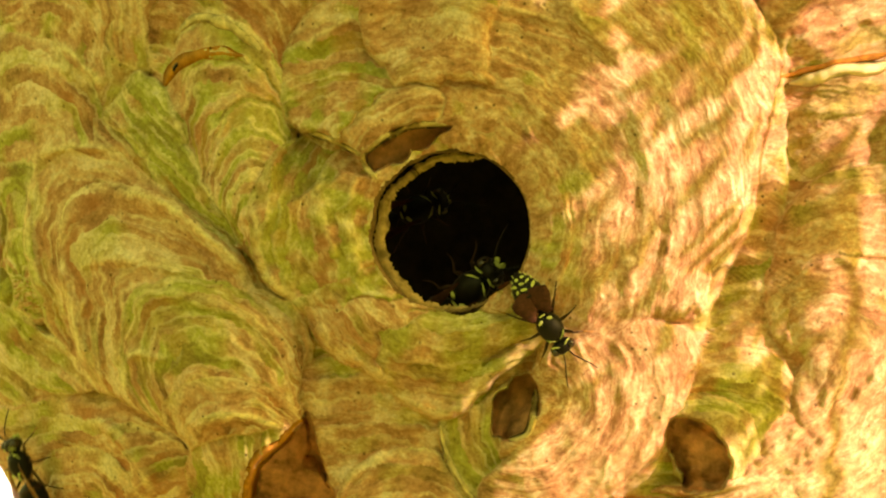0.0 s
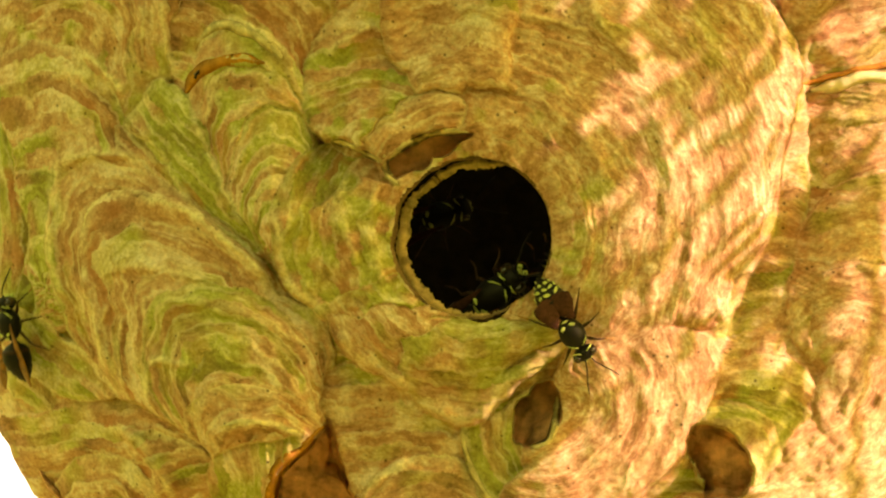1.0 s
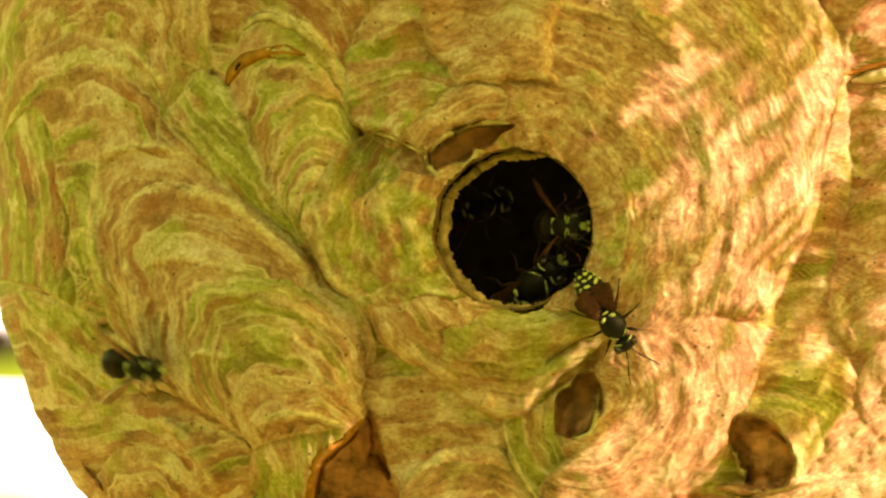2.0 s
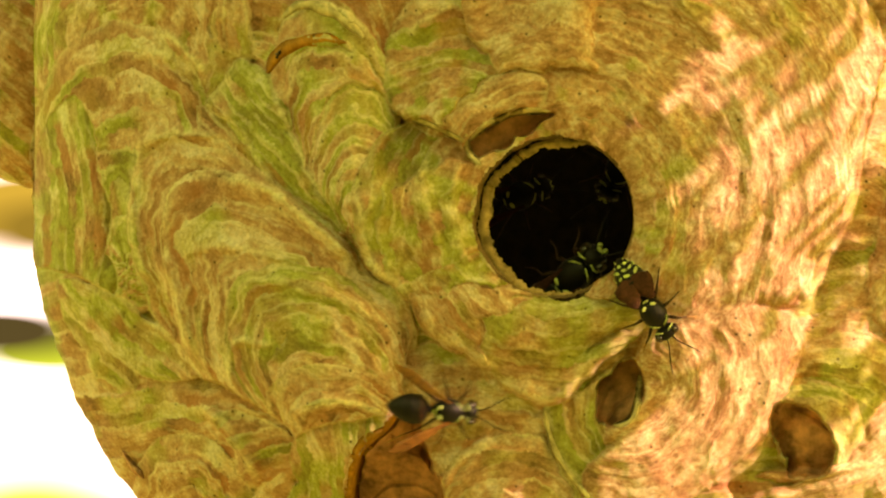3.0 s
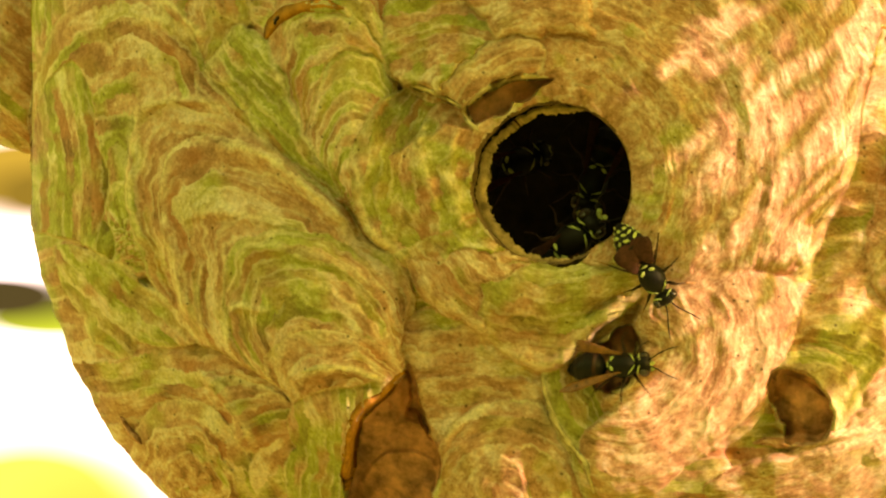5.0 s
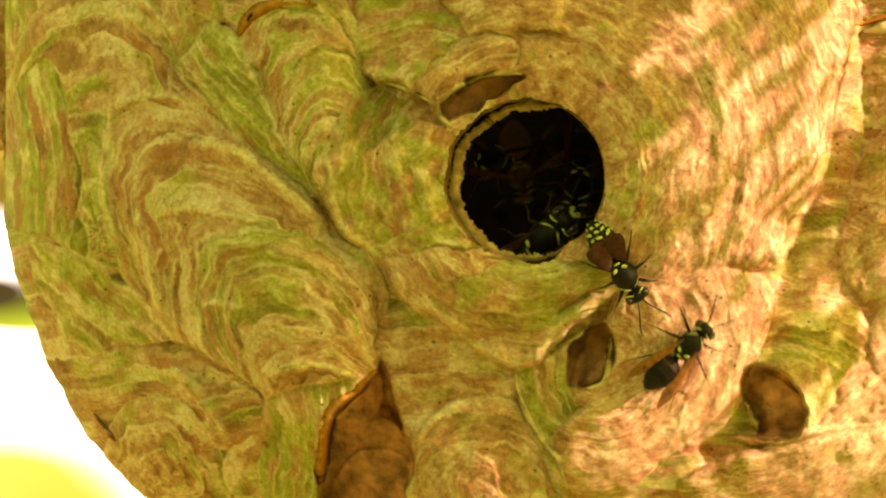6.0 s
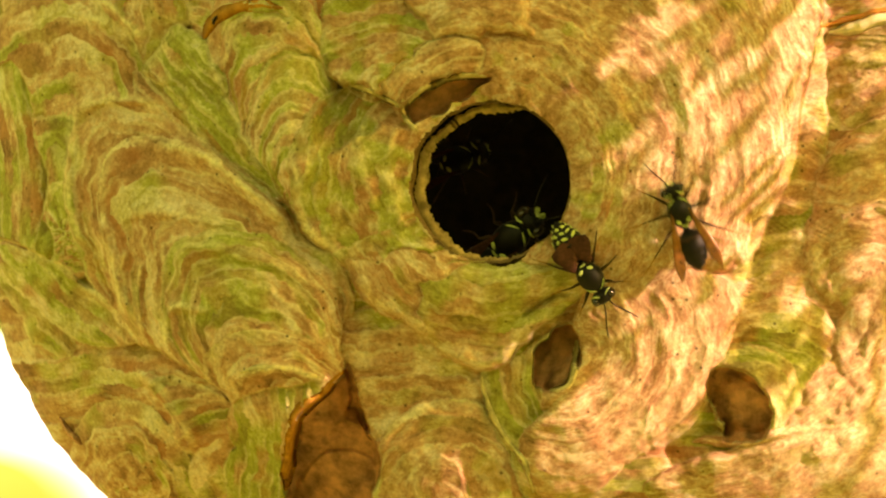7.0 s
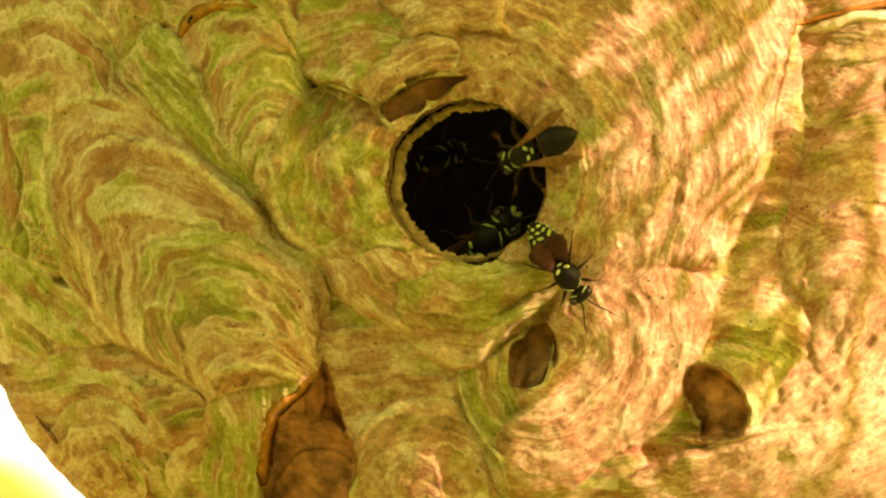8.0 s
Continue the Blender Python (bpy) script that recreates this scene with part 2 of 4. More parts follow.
def fold(points, tall, wide=30.0, drop=8.0, pale=1.0):
    """A fold of paper along a line: it swells over wide, and falls off over drop on its way's right-hand side."""
    FOLDS.append((points, tall, wide, drop, pale))


_rng = random.Random(5)
for _k in range(60):  # the rest of the nest, out past what is seen
    _a, _r = _k * 2.399, 0.5 + 0.45 * _rng.random()
    _u, _v = 1000 + 1150 * _r * math.cos(_a), 250 + 960 * _r * math.sin(_a)
    if -150 < _u < 1640 and -60 < _v < 1010:
        continue
    sheet(_u + 10, _v + 50, [(_u + _d * math.cos(_j * math.pi / 4), _v + _d * math.sin(_j * math.pi / 4)) for _j in range(8) for _d in (_rng.uniform(150, 300),)], 40, 8)

# the far edge and the top row
sheet(40, 165, [(-180, 60), (-120, -70), (40, -130), (160, -140), (240, -60), (245, 110), (175, 200), (60, 230), (-100, 230)], 24, 4, None, 18, 2.6, 0, 0.1)
sheet(25, 500, [(-170, 430), (-150, 200), (-95, 95), (0, 52), (80, 68), (145, 120), (182, 200), (165, 330), (120, 480), (20, 580), (-110, 580)], 34, 7, None, 22, 3.0, 0, 0.12, pale=0.4)
sheet(-80, 520, [(-190, 500), (-165, 330), (-120, 210), (-75, 180), (-40, 230), (-30, 340), (-20, 470), (-20, 600), (-120, 640)], 26, -4, (-700, 430), 17, 2.6, 0, 0.3)
sheet(232, 60, [(192, -60), (282, -70), (272, 60), (252, 126), (222, 112), (202, 30)], 14, 6, (-900, 60), 13, 3.0, 0, -0.05, pale=0.5)
sheet(400, 150, [(262, 125), (266, 0), (330, -70), (440, -90), (560, -60), (528, 50), (508, 150), (400, 220), (300, 170)], 26, 5, (250, 200), 17, 2.6, 0, 0.0)
sheet(425, 340, [(283, 168), (298, 108), (320, 55), (350, 28), (390, 24), (430, 46), (470, 84), (502, 128), (512, 200), (520, 300), (480, 400), (400, 430), (330, 350), (296, 230)], 36, 9, None, 17, 3.0, 0, 0.1, pale=0.8)
sheet(430, 400, [(312, 185), (322, 148), (340, 122), (372, 106), (420, 108), (468, 132), (500, 180), (508, 300), (450, 440), (385, 390), (335, 270)], 28, 7, None, 16, 2.6, 0, 0.12)
sheet(445, 440, [(362, 310), (378, 245), (400, 195), (440, 172), (486, 186), (512, 228), (506, 330), (480, 450), (425, 450), (384, 380)], 24, 6, None, 14, 2.6, 0, 0.15, pale=0.4)
# tongues that run down to the great fan
sheet(240, 300, [(163, 205), (205, 212), (255, 268), (305, 335), (355, 402), (320, 410), (250, 352), (205, 312), (180, 285), (160, 250)], 30, 6, (1140, -500), 13, 2.6, 0, 0.1, pale=0.5)
sheet(270, 240, [(176, 206), (205, 160), (238, 120), (276, 140), (302, 190), (328, 258), (352, 312), (392, 372), (425, 440), (370, 415), (305, 350), (255, 282), (215, 232)], 36, 7, (1140, -500), 13, 2.6, 0, 0.4, pale=0.5)
# the great fan, an arch over an arch
sheet(300, 700, [(155, 700), (92, 620), (48, 520), (26, 420), (34, 330), (54, 276), (100, 256), (160, 256), (212, 274), (246, 312), (310, 350), (410, 440), (490, 560), (520, 700), (420, 800)], 34, 10, None, 20, 3.2, 0, -0.05, pale=0.5)
sheet(410, 800, [(165, 700), (122, 610), (98, 500), (90, 420), (100, 355), (140, 326), (190, 320), (250, 336), (310, 360), (362, 404), (412, 452), (452, 504), (520, 540), (548, 590), (553, 660), (546, 745), (490, 850), (400, 880), (320, 810), (250, 755)], 44, 9, None, 17, 3.2, 0, 0.0, 1.6, pale=0.7)
sheet(420, 790, [(262, 740), (216, 650), (205, 590), (225, 520), (300, 488), (400, 500), (480, 560), (530, 640), (540, 745), (470, 830), (350, 800)], 8, 0.6, None, 15, 2.8, 0, 0.1, pale=0.3)
sheet(455, 850, [(290, 760), (285, 720), (320, 680), (400, 668), (480, 690), (535, 745), (500, 860), (380, 880)], 8, 1.0, None, 13, 2.6, 0, 0.0, pale=0.4)
# the lower far corner
sheet(120, 800, [(-180, 500), (-70, 512), (20, 572), (100, 642), (160, 694), (240, 734), (330, 792), (340, 900), (280, 1010), (-100, 1060), (-190, 900)], 20, -7, (150, 1700), 23, 2.6, 0, 0.05)
sheet(30, 680, [(-120, 520), (-20, 538), (50, 590), (110, 636), (165, 690), (120, 705), (40, 690), (-60, 650)], 12, 4, (600, -60), 18, 2.6, 0, 0.25, pale=0.5)
sheet(120, 960, [(10, 990), (30, 880), (70, 820), (120, 800), (180, 812), (235, 880), (262, 990), (140, 1050)], 18, 5, None, 18, 2.8, 0, 0.0, pale=0.3)
sheet(290, 890, [(156, 742), (200, 752), (262, 764), (332, 798), (342, 880), (342, 990), (292, 1000), (258, 900), (222, 826), (182, 780)], 18, 6, (420, 1250), 20, 2.6, 0, 0.0, pale=0.7)
sheet(400, 870, [(330, 800), (362, 780), (440, 772), (518, 762), (506, 800), (455, 836), (432, 892), (426, 1000), (335, 1000), (338, 880)], 16, 5, (-600, 850), 13, 2.4, 0, 0.25, pale=0.3)
# over the entrance
sheet(1520, 130, [(1330, -70), (1720, -120), (1760, 250), (1620, 340), (1500, 330), (1425, 310), (1388, 236), (1372, 150), (1380, 70)], 22, 3, (1700, 760), 22, 3.0, 0.4, -0.1, pale=0.2)
sheet(1310, 560, [(1200, 580), (1215, 400), (1280, 200), (1345, 130), (1385, 118), (1396, 220), (1392, 320), (1380, 420), (1368, 520), (1358, 590), (1330, 625), (1260, 640), (1205, 620)], 18, 3, (1310, 1300), 30, 3.6, 0.3, 0.1, pale=0.6)
sheet(1530, 560, [(1360, 580), (1366, 470), (1378, 400), (1408, 345), (1450, 316), (1495, 302), (1545, 285), (1640, 280), (1780, 400), (1780, 640), (1560, 700), (1430, 660), (1385, 620)], 26, 9, (1530, 720), 26, 2.6, 0.45, 0.15)
sheet(1500, 600, [(1396, 548), (1404, 505), (1432, 466), (1480, 446), (1525, 462), (1600, 470), (1720, 600), (1560, 690), (1440, 650)], 18, 5, (1490, 680), 26, 2.4, 0.6, -0.05)
sheet(1270, 800, [(1190, 745), (1203, 690), (1228, 640), (1290, 614), (1345, 620), (1392, 648), (1418, 700), (1405, 750), (1362, 780), (1350, 850), (1290, 872), (1222, 850)], 26, 6, (1262, 850), 22, 4.0, 0.1, 0.3)
sheet(1250, 830, [(1200, 790), (1192, 722), (1220, 700), (1285, 706), (1324, 734), (1342, 776), (1335, 840), (1300, 876), (1240, 872)], 14, 6, (1240, 850), 24, 3.4, 0.1, 0.3, pale=0.3)
sheet(1480, 840, [(1408, 660), (1440, 610), (1560, 630), (1720, 560), (1820, 800), (1720, 1070), (1300, 1070), (1100, 1010), (1060, 940), (1105, 885), (1180, 866), (1270, 872), (1310, 850), (1348, 800), (1366, 752), (1402, 726)], 34, 5, (1120, 420), 24, 2.2, 0.75, -0.25)
sheet(850, 400, [(438, 400), (446, 330), (480, 270), (540, 236), (640, 160), (760, 50), (850, -70), (1000, -90), (1200, -80), (1290, -40), (1348, 24), (1376, 80), (1383, 122), (1366, 190), (1346, 250), (1326, 310), (1314, 370), (1300, 432), (1256, 478), (1246, 530), (1226, 566),
                 (1150, 580), (1050, 600), (960, 600), (850, 640), (720, 650), (655, 648), (592, 624), (548, 572), (500, 522), (462, 495)], 34, 26, (798, 408), 20, 3.4, 0.55, 0.05, 3.0, 26.0)   # the collar and the great slab
sheet(610, 230, [(504, 205), (500, 130), (512, 70), (544, 22), (590, -14), (650, -70), (690, -60), (662, 40), (655, 80), (684, 118), (706, 160), (684, 200), (642, 236), (602, 264), (548, 242)], 30, 9, (610, 290), 18, 2.8, 0, 0.22, pale=0.4)
sheet(760, 90, [(655, 92), (642, 30), (655, -70), (760, -130), (860, -80), (863, 60), (866, 130), (884, 158), (840, 142), (792, 139), (776, 156), (740, 148), (702, 158), (682, 118)], 14, 17, (770, 330), 24, 2.0, 0.4, -0.05, 4.0, 5.0)
sheet(700, 200, [(600, 238), (620, 226), (660, 190), (700, 163), (760, 156), (792, 176), (799, 224), (770, 216), (740, 217), (702, 232), (668, 254), (642, 278), (620, 262)], 10, 9, (790, 420), 15, 2.2, 0.1, -0.35, 3.0, 5.0, 0.6)
# below the entrance
sheet(660, 740, [(540, 640), (600, 622), (700, 680), (780, 736), (794, 790), (760, 840), (650, 850), (580, 870), (556, 800), (536, 742)], 12, -5, (660, 1900), 24, 2.4, 0.2, 0.05)
sheet(715, 930, [(588, 900), (612, 842), (650, 812), (710, 796), (780, 800), (806, 850), (836, 900), (880, 1000), (720, 1070), (590, 1010), (582, 940)], 26, 7, (715, 990), 20, 2.8, 0.1, 0.15, pale=0.5)
sheet(885, 830, [(776, 742), (800, 734), (845, 716), (880, 690), (945, 655), (960, 720), (960, 800), (1010, 860), (970, 950), (880, 990), (836, 890), (796, 820)], 18, 7, (1010, 732), 17, 3.0, 0.1, 0.25, pale=0.5)
sheet(1065, 700, [(965, 605), (1000, 592), (1080, 598), (1160, 572), (1216, 584), (1238, 622), (1230, 664), (1206, 722), (1182, 762), (1166, 802), (1112, 852), (1040, 905), (960, 970), (890, 975), (846, 900), (850, 850), (880, 815), (935, 782), (950, 700)], 16, 17, (925, 690), 20, 2.2, 0.7, -0.2, 2.6, 9.0)
sheet(800, 630, [(662, 640), (660, 596), (700, 566), (770, 552), (860, 556), (930, 560), (975, 590), (945, 622), (890, 662), (845, 698), (800, 736), (760, 742), (712, 724), (684, 684)], 14, 9, (800, 330), 22, 2.4, 0.3, 0.15, 3.0, 8.0)
sheet(640, 590, [(535, 548), (600, 556), (690, 540), (765, 530), (768, 546), (700, 566), (668, 590), (668, 640), (690, 680), (640, 652), (590, 628), (552, 590)], 9, 7, (798, 408), 14, 2.0, 0.45, -0.3, 3.0, 6.0)

pocket(912, 724, [(940, 662), (949, 700), (940, 740), (926, 770), (900, 774), (878, 770), (875, 738), (874, 714), (900, 690)], 74, 0.10)
pocket(515, 890, [(538, 744), (556, 800), (572, 860), (574, 960), (560, 1030), (440, 1030), (430, 960), (436, 895), (456, 828), (500, 786), (524, 768)], 110, 0.10)
pocket(1246, 806, [(1212, 866), (1212, 838), (1198, 808), (1182, 784), (1186, 752), (1230, 750), (1268, 777), (1283, 808), (1279, 850), (1245, 866)], 54, 0.15)
pocket(712, 256, [(648, 282), (680, 250), (720, 229), (765, 222), (795, 228), (765, 243), (722, 264), (690, 288), (664, 306)], 64, 0.14)
pocket(570, 285, [(500, 300), (520, 262), (546, 242), (590, 254), (632, 284), (640, 312), (600, 300), (560, 320), (520, 350)], 46, 0.3)

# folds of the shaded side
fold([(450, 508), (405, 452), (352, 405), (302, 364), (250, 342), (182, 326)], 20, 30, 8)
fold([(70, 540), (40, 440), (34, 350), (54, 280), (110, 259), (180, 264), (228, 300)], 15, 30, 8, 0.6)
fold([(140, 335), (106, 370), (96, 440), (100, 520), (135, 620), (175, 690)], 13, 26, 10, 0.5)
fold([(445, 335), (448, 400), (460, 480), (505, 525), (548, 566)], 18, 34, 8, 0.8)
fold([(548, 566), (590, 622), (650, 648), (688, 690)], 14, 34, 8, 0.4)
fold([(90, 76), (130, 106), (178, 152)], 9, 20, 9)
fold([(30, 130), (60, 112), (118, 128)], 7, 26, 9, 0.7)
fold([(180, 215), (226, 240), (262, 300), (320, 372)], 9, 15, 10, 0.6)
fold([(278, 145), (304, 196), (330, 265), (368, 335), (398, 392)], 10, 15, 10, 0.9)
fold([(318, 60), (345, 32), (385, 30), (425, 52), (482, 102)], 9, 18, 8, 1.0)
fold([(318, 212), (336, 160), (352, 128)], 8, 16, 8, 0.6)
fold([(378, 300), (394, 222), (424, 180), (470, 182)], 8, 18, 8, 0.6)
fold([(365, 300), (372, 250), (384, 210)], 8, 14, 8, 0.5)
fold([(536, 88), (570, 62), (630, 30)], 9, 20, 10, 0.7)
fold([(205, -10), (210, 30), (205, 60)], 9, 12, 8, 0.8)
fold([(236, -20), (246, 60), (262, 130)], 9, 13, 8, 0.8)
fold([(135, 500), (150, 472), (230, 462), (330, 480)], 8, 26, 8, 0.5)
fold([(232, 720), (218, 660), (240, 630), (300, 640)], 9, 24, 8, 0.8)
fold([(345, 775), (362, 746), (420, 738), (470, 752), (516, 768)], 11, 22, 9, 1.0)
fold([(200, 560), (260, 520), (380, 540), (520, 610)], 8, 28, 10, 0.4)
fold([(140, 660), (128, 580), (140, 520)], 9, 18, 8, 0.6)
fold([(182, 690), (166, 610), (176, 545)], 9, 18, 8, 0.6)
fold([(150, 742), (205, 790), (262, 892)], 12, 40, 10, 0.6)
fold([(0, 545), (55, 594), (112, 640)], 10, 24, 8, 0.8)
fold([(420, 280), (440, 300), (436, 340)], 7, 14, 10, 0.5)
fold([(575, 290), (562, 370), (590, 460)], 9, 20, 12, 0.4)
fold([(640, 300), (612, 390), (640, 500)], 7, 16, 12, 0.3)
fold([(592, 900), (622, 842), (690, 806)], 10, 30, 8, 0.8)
# the hollows along the great slab and the swelling below it
fold([(1236, 640), (1262, 540), (1318, 440), (1352, 300), (1392, 150), (1400, 40)], -30, 12, 90, 0.0)
fold([(1230, 650), (1240, 590), (1262, 522), (1312, 442)], -16, 8, 46, 0.0)
fold([(1150, 880), (1190, 790), (1222, 735), (1252, 660)], -16, 10, 50, 0.0)
fold([(1100, 900), (1160, 868), (1225, 845)], -12, 26, 22, 0.0)
# folds of the sunlit side
# pale here puts sunlight on the lip below the entrance into the colour
fold([(690, 700), (740, 726), (790, 728), (850, 682), (930, 628)], 12, 26, 12, 0.5)
fold([(950, 598), (905, 612), (850, 648)], -15, 7, 7, 0.0)
fold([(1000, -40), (1010, 20), (1050, 60), (1120, 120)], 10, 30, 14, 0.2)
fold([(870, 10), (930, 22), (1010, 50)], 8, 12, 8, 0.5)
fold([(900, 170), (960, 200), (1010, 260), (1040, 340)], 7, 26, 18, 0.2)
fold([(1120, 180), (1150, 300), (1140, 420), (1110, 540)], 8, 26, 20, 0.2)
fold([(1180, 260), (1200, 380), (1170, 520)], 8, 24, 18, 0.2)
fold([(1230, 560), (1270, 520), (1340, 515), (1362, 540)], 8, 24, 8, 0.6)
fold([(1285, 470), (1330, 458), (1368, 462)], 7, 22, 8, 0.6)
fold([(1420, 500), (1435, 470), (1480, 450), (1520, 476)], 9, 26, 8, 0.2)
fold([(1000, 660), (1050, 700), (1040, 780), (960, 850)], 2, 24, 20, 0.3)
fold([(1060, 640), (1120, 700), (1100, 790), (1000, 880)], 3, 26, 20, 0.3)
fold([(1150, 640), (1180, 700), (1140, 800), (1050, 880)], 5, 28, 20, 0.3)
fold([(1500, 600), (1450, 740), (1330, 820)], 10, 30, 16, 0.3)
fold([(1575, 640), (1490, 760), (1380, 850)], 10, 30, 16, 0.3)
fold([(1570, 760), (1480, 850), (1350, 900)], 10, 30, 16, 0.3)
fold([(1395, 210), (1440, 190), (1500, 200), (1570, 180)], 8, 22, 10, 0.3)
fold([(1400, 85), (1460, 60), (1560, 30)], 8, 22, 10, 0.3)
HOLE_U, HOLE_V, HOLE_R = 797.0, 407.0, 140.0


def hole_edge(theta):
    """The chewed rim of the entrance, as a factor on its radius."""
    return 1 + 0.07 * value_noise(theta * 3.0, theta * 0 + 3.3, 5) + 0.03 * value_noise(theta * 14.0, theta * 0 + 1.7, 6) + 0.03 * value_noise(theta * 38.0, theta * 0 + 4.7, 7)


def axis(lo, hi, fine_lo, fine_hi, fine, coarse):
    return np.concatenate([np.arange(lo, fine_lo, coarse), np.arange(fine_lo, fine_hi, fine), np.arange(fine_hi, hi + coarse, coarse)])


def smooth(x):
    x = np.clip(x, 0, 1)
    return x * x * (3 - 2 * x)


def blurred(field, half, times=2):
    """A running mean over both axes."""
    for _ in range(times):
        for ax in (0, 1):
            n = field.shape[ax]
            k = min(half, max(1, n // 3))
            pad = [(0, 0), (0, 0)]
            pad[ax] = (k + 1, k)
            run = np.cumsum(np.pad(field, pad, mode="edge"), ax)
            field = (np.take(run, range(2 * k + 1, 2 * k + 1 + n), ax) - np.take(run, range(0, n), ax)) / (2 * k + 1)
    return field


def spline(points, step=6.0):
    """Points along a smooth curve through a few."""
    out = []
    for k in range(len(points) - 1):
        (au, av), (bu, bv), (cu, cv), (du, dv) = (points[min(max(k + j, 0), len(points) - 1)] for j in (-1, 0, 1, 2))
        n = max(2, int(math.hypot(cu - bu, cv - bv) / step))
        for j in range(n):
            t = j / n
            out.append(tuple(0.5 * (2 * b + (c - a) * t + (2 * a - 5 * b + 4 * c - d) * t * t + (3 * b - a - 3 * c + d) * t ** 3) for a, b, c, d in ((au, bu, cu, du), (av, bv, cv, dv))))
    return out + [points[-1]]


def envelope():
    us, vs = axis(-190, 2190, -190, 1590, 2.0, 10.0), axis(-740, 1240, -40, 990, 2.0, 10.0)
    U, V = np.meshgrid(us, vs)
    wu = U + 9 * fbm(U / 90, V / 90, 1, 3) + 5 * fbm(U / 16, V / 16, 4, 2)
    wv = V + 9 * fbm(U / 90, V / 90, 2, 3) + 5 * fbm(U / 16, V / 16, 5, 2)
    best = 9 + 12 * fbm(U / 150, V / 150, 3, 2)
    who = np.zeros(U.shape, int)
    across, along, faintly, green_cast = V / 20, U / 100, np.zeros(U.shape), np.zeros(U.shape)
    wiggle = fbm(U / 38, V / 38, 21, 3)
    broad = fbm(U / 110, V / 110, 27, 2)
    crest = np.zeros(U.shape)
    fine_wave = fbm(U / 26, V / 26, 23, 3)
    for i, (fu, fv, points, rise, edge, ring, step, lip, faint, green, power, tuck, pale) in enumerate(SHEETS):
        pu, pv = [p[0] for p in points], [p[1] for p in points]
        i0, i1 = np.searchsorted(us, (min(pu) - 40, max(pu) + 40))
        j0, j1 = np.searchsorted(vs, (min(pv) - 40, max(pv) + 40))
        if i1 - i0 < 3 or j1 - j0 < 3:
            continue
        box = (slice(j0, j1), slice(i0, i1))
        u, v = wu[box], wv[box]
        reach = around(points, fu, fv, np.arctan2(v - fv, u - fu))
        r = np.hypot(u - fu, v - fv) / reach
        inside = (1 - r) * reach
        mean = float(np.mean([math.hypot(a - fu, b - fv) for a, b in points]))
        ru, rv = (fu, fv) if ring is None else ring
        cu, cv = sum(pu) / len(pu), sum(pv) / len(pv)
        a0 = math.atan2(cv - rv, cu - ru)
        ang = np.arctan2(-(u - ru) * math.sin(a0) + (v - rv) * math.cos(a0), (u - ru) * math.cos(a0) + (v - rv) * math.sin(a0))
        d = r * mean * 1.15 if ring is None else np.hypot(u - ru, v - rv)
        reach_round = mean if ring is None else max(mean, math.hypot(cu - ru, cv - rv))
        # one strip of paper after another, each ending in a thin lip
        count = d / (1.2 * step) + 1.3 * value_noise(d / 62 + 5 * i, ang * 0.9, 40 + i) + (0.7 * wiggle[box] + 1.1 * broad[box]) * (1.0 if ring is None else 0.55)
        shelf = count / 3.1 + 0.8 * value_noise(ang * 1.1, d / 200, 60 + i)
        close = np.hypot(*np.gradient(count, vs[j0:j1], us[i0:i1])) * step
        lip = lip * (1 - 0.5 * faint) * np.clip(1.5 / np.maximum(close, 0.5), 0.0, 1.0) ** 1.5
        sway = value_noise(ang * reach_round / 45, d / 90, 75 + i) + 0.6
        lines = 1.1 * lip * (count - np.floor(count)) ** 1.8 * sway + 2.6 * lip * (shelf - np.floor(shelf)) ** 2.4 * sway + 2.6 * (1 - 0.75 * faint) * value_noise(d / 10.0, ang * reach_round / 34 + 9 * i, 90 + i)
        under = (1.0 if 0 < edge < 2 else 0.78) * blurred(best[box], 14)
        h = under + 0.95 * rise * np.clip(1 - r ** power, 0, 1) + lines
        ragged = 0.9 + 0.6 * fine_wave[box]
        if edge < 0:
            h = h + 2.6 * edge * ragged * np.exp(-np.clip(inside, 0, None) / 16)
        else:
            h = h + 2.3 * edge * (1 - 0.6 * ragged * np.exp(-np.clip(inside, 0, None) / tuck))
        take = r < 1
        best[box] = np.where(take, h, best[box])
        who[box] = np.where(take, i, who[box])
        across[box] = np.where(take, count, across[box])
        faintly[box] = np.where(take, faint, faintly[box])
        green_cast[box] = np.where(take, green, green_cast[box])
        along[box] = np.where(take, ang * reach_round / 100, along[box])
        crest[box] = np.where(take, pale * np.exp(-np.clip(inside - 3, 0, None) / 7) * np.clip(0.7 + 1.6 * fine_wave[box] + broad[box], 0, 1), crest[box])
    slab = who == [k for k, s in enumerate(SHEETS) if s[:2] == (850, 400)][0]
    faintly = np.where(slab, 0.15 + 0.65 * smooth((U - 880) / 220) * smooth((760 - V) / 100), faintly)
    # greener by the entrance, tanner where the sun falls: light put into colour
    green_cast = np.where(slab, 0.28 - 0.46 * smooth((U - 650) / 180) + 0.32 * np.exp(-((U - 985) / 80) ** 2 - ((V - 410) / 110) ** 2), green_cast)
    best += 4 * fbm(U / 60, V / 60, 11, 2) + 0.7 * fbm(U / 9, V / 9, 12, 2)
    for points, tall, wide, drop, pale in FOLDS:
        pu, pv = [p[0] for p in points], [p[1] for p in points]
        m = 3 * max(wide, drop)
        i0, i1 = np.searchsorted(us, (min(pu) - m, max(pu) + m))
        j0, j1 = np.searchsorted(vs, (min(pv) - m, max(pv) + m))
        box = (slice(j0, j1), slice(i0, i1))
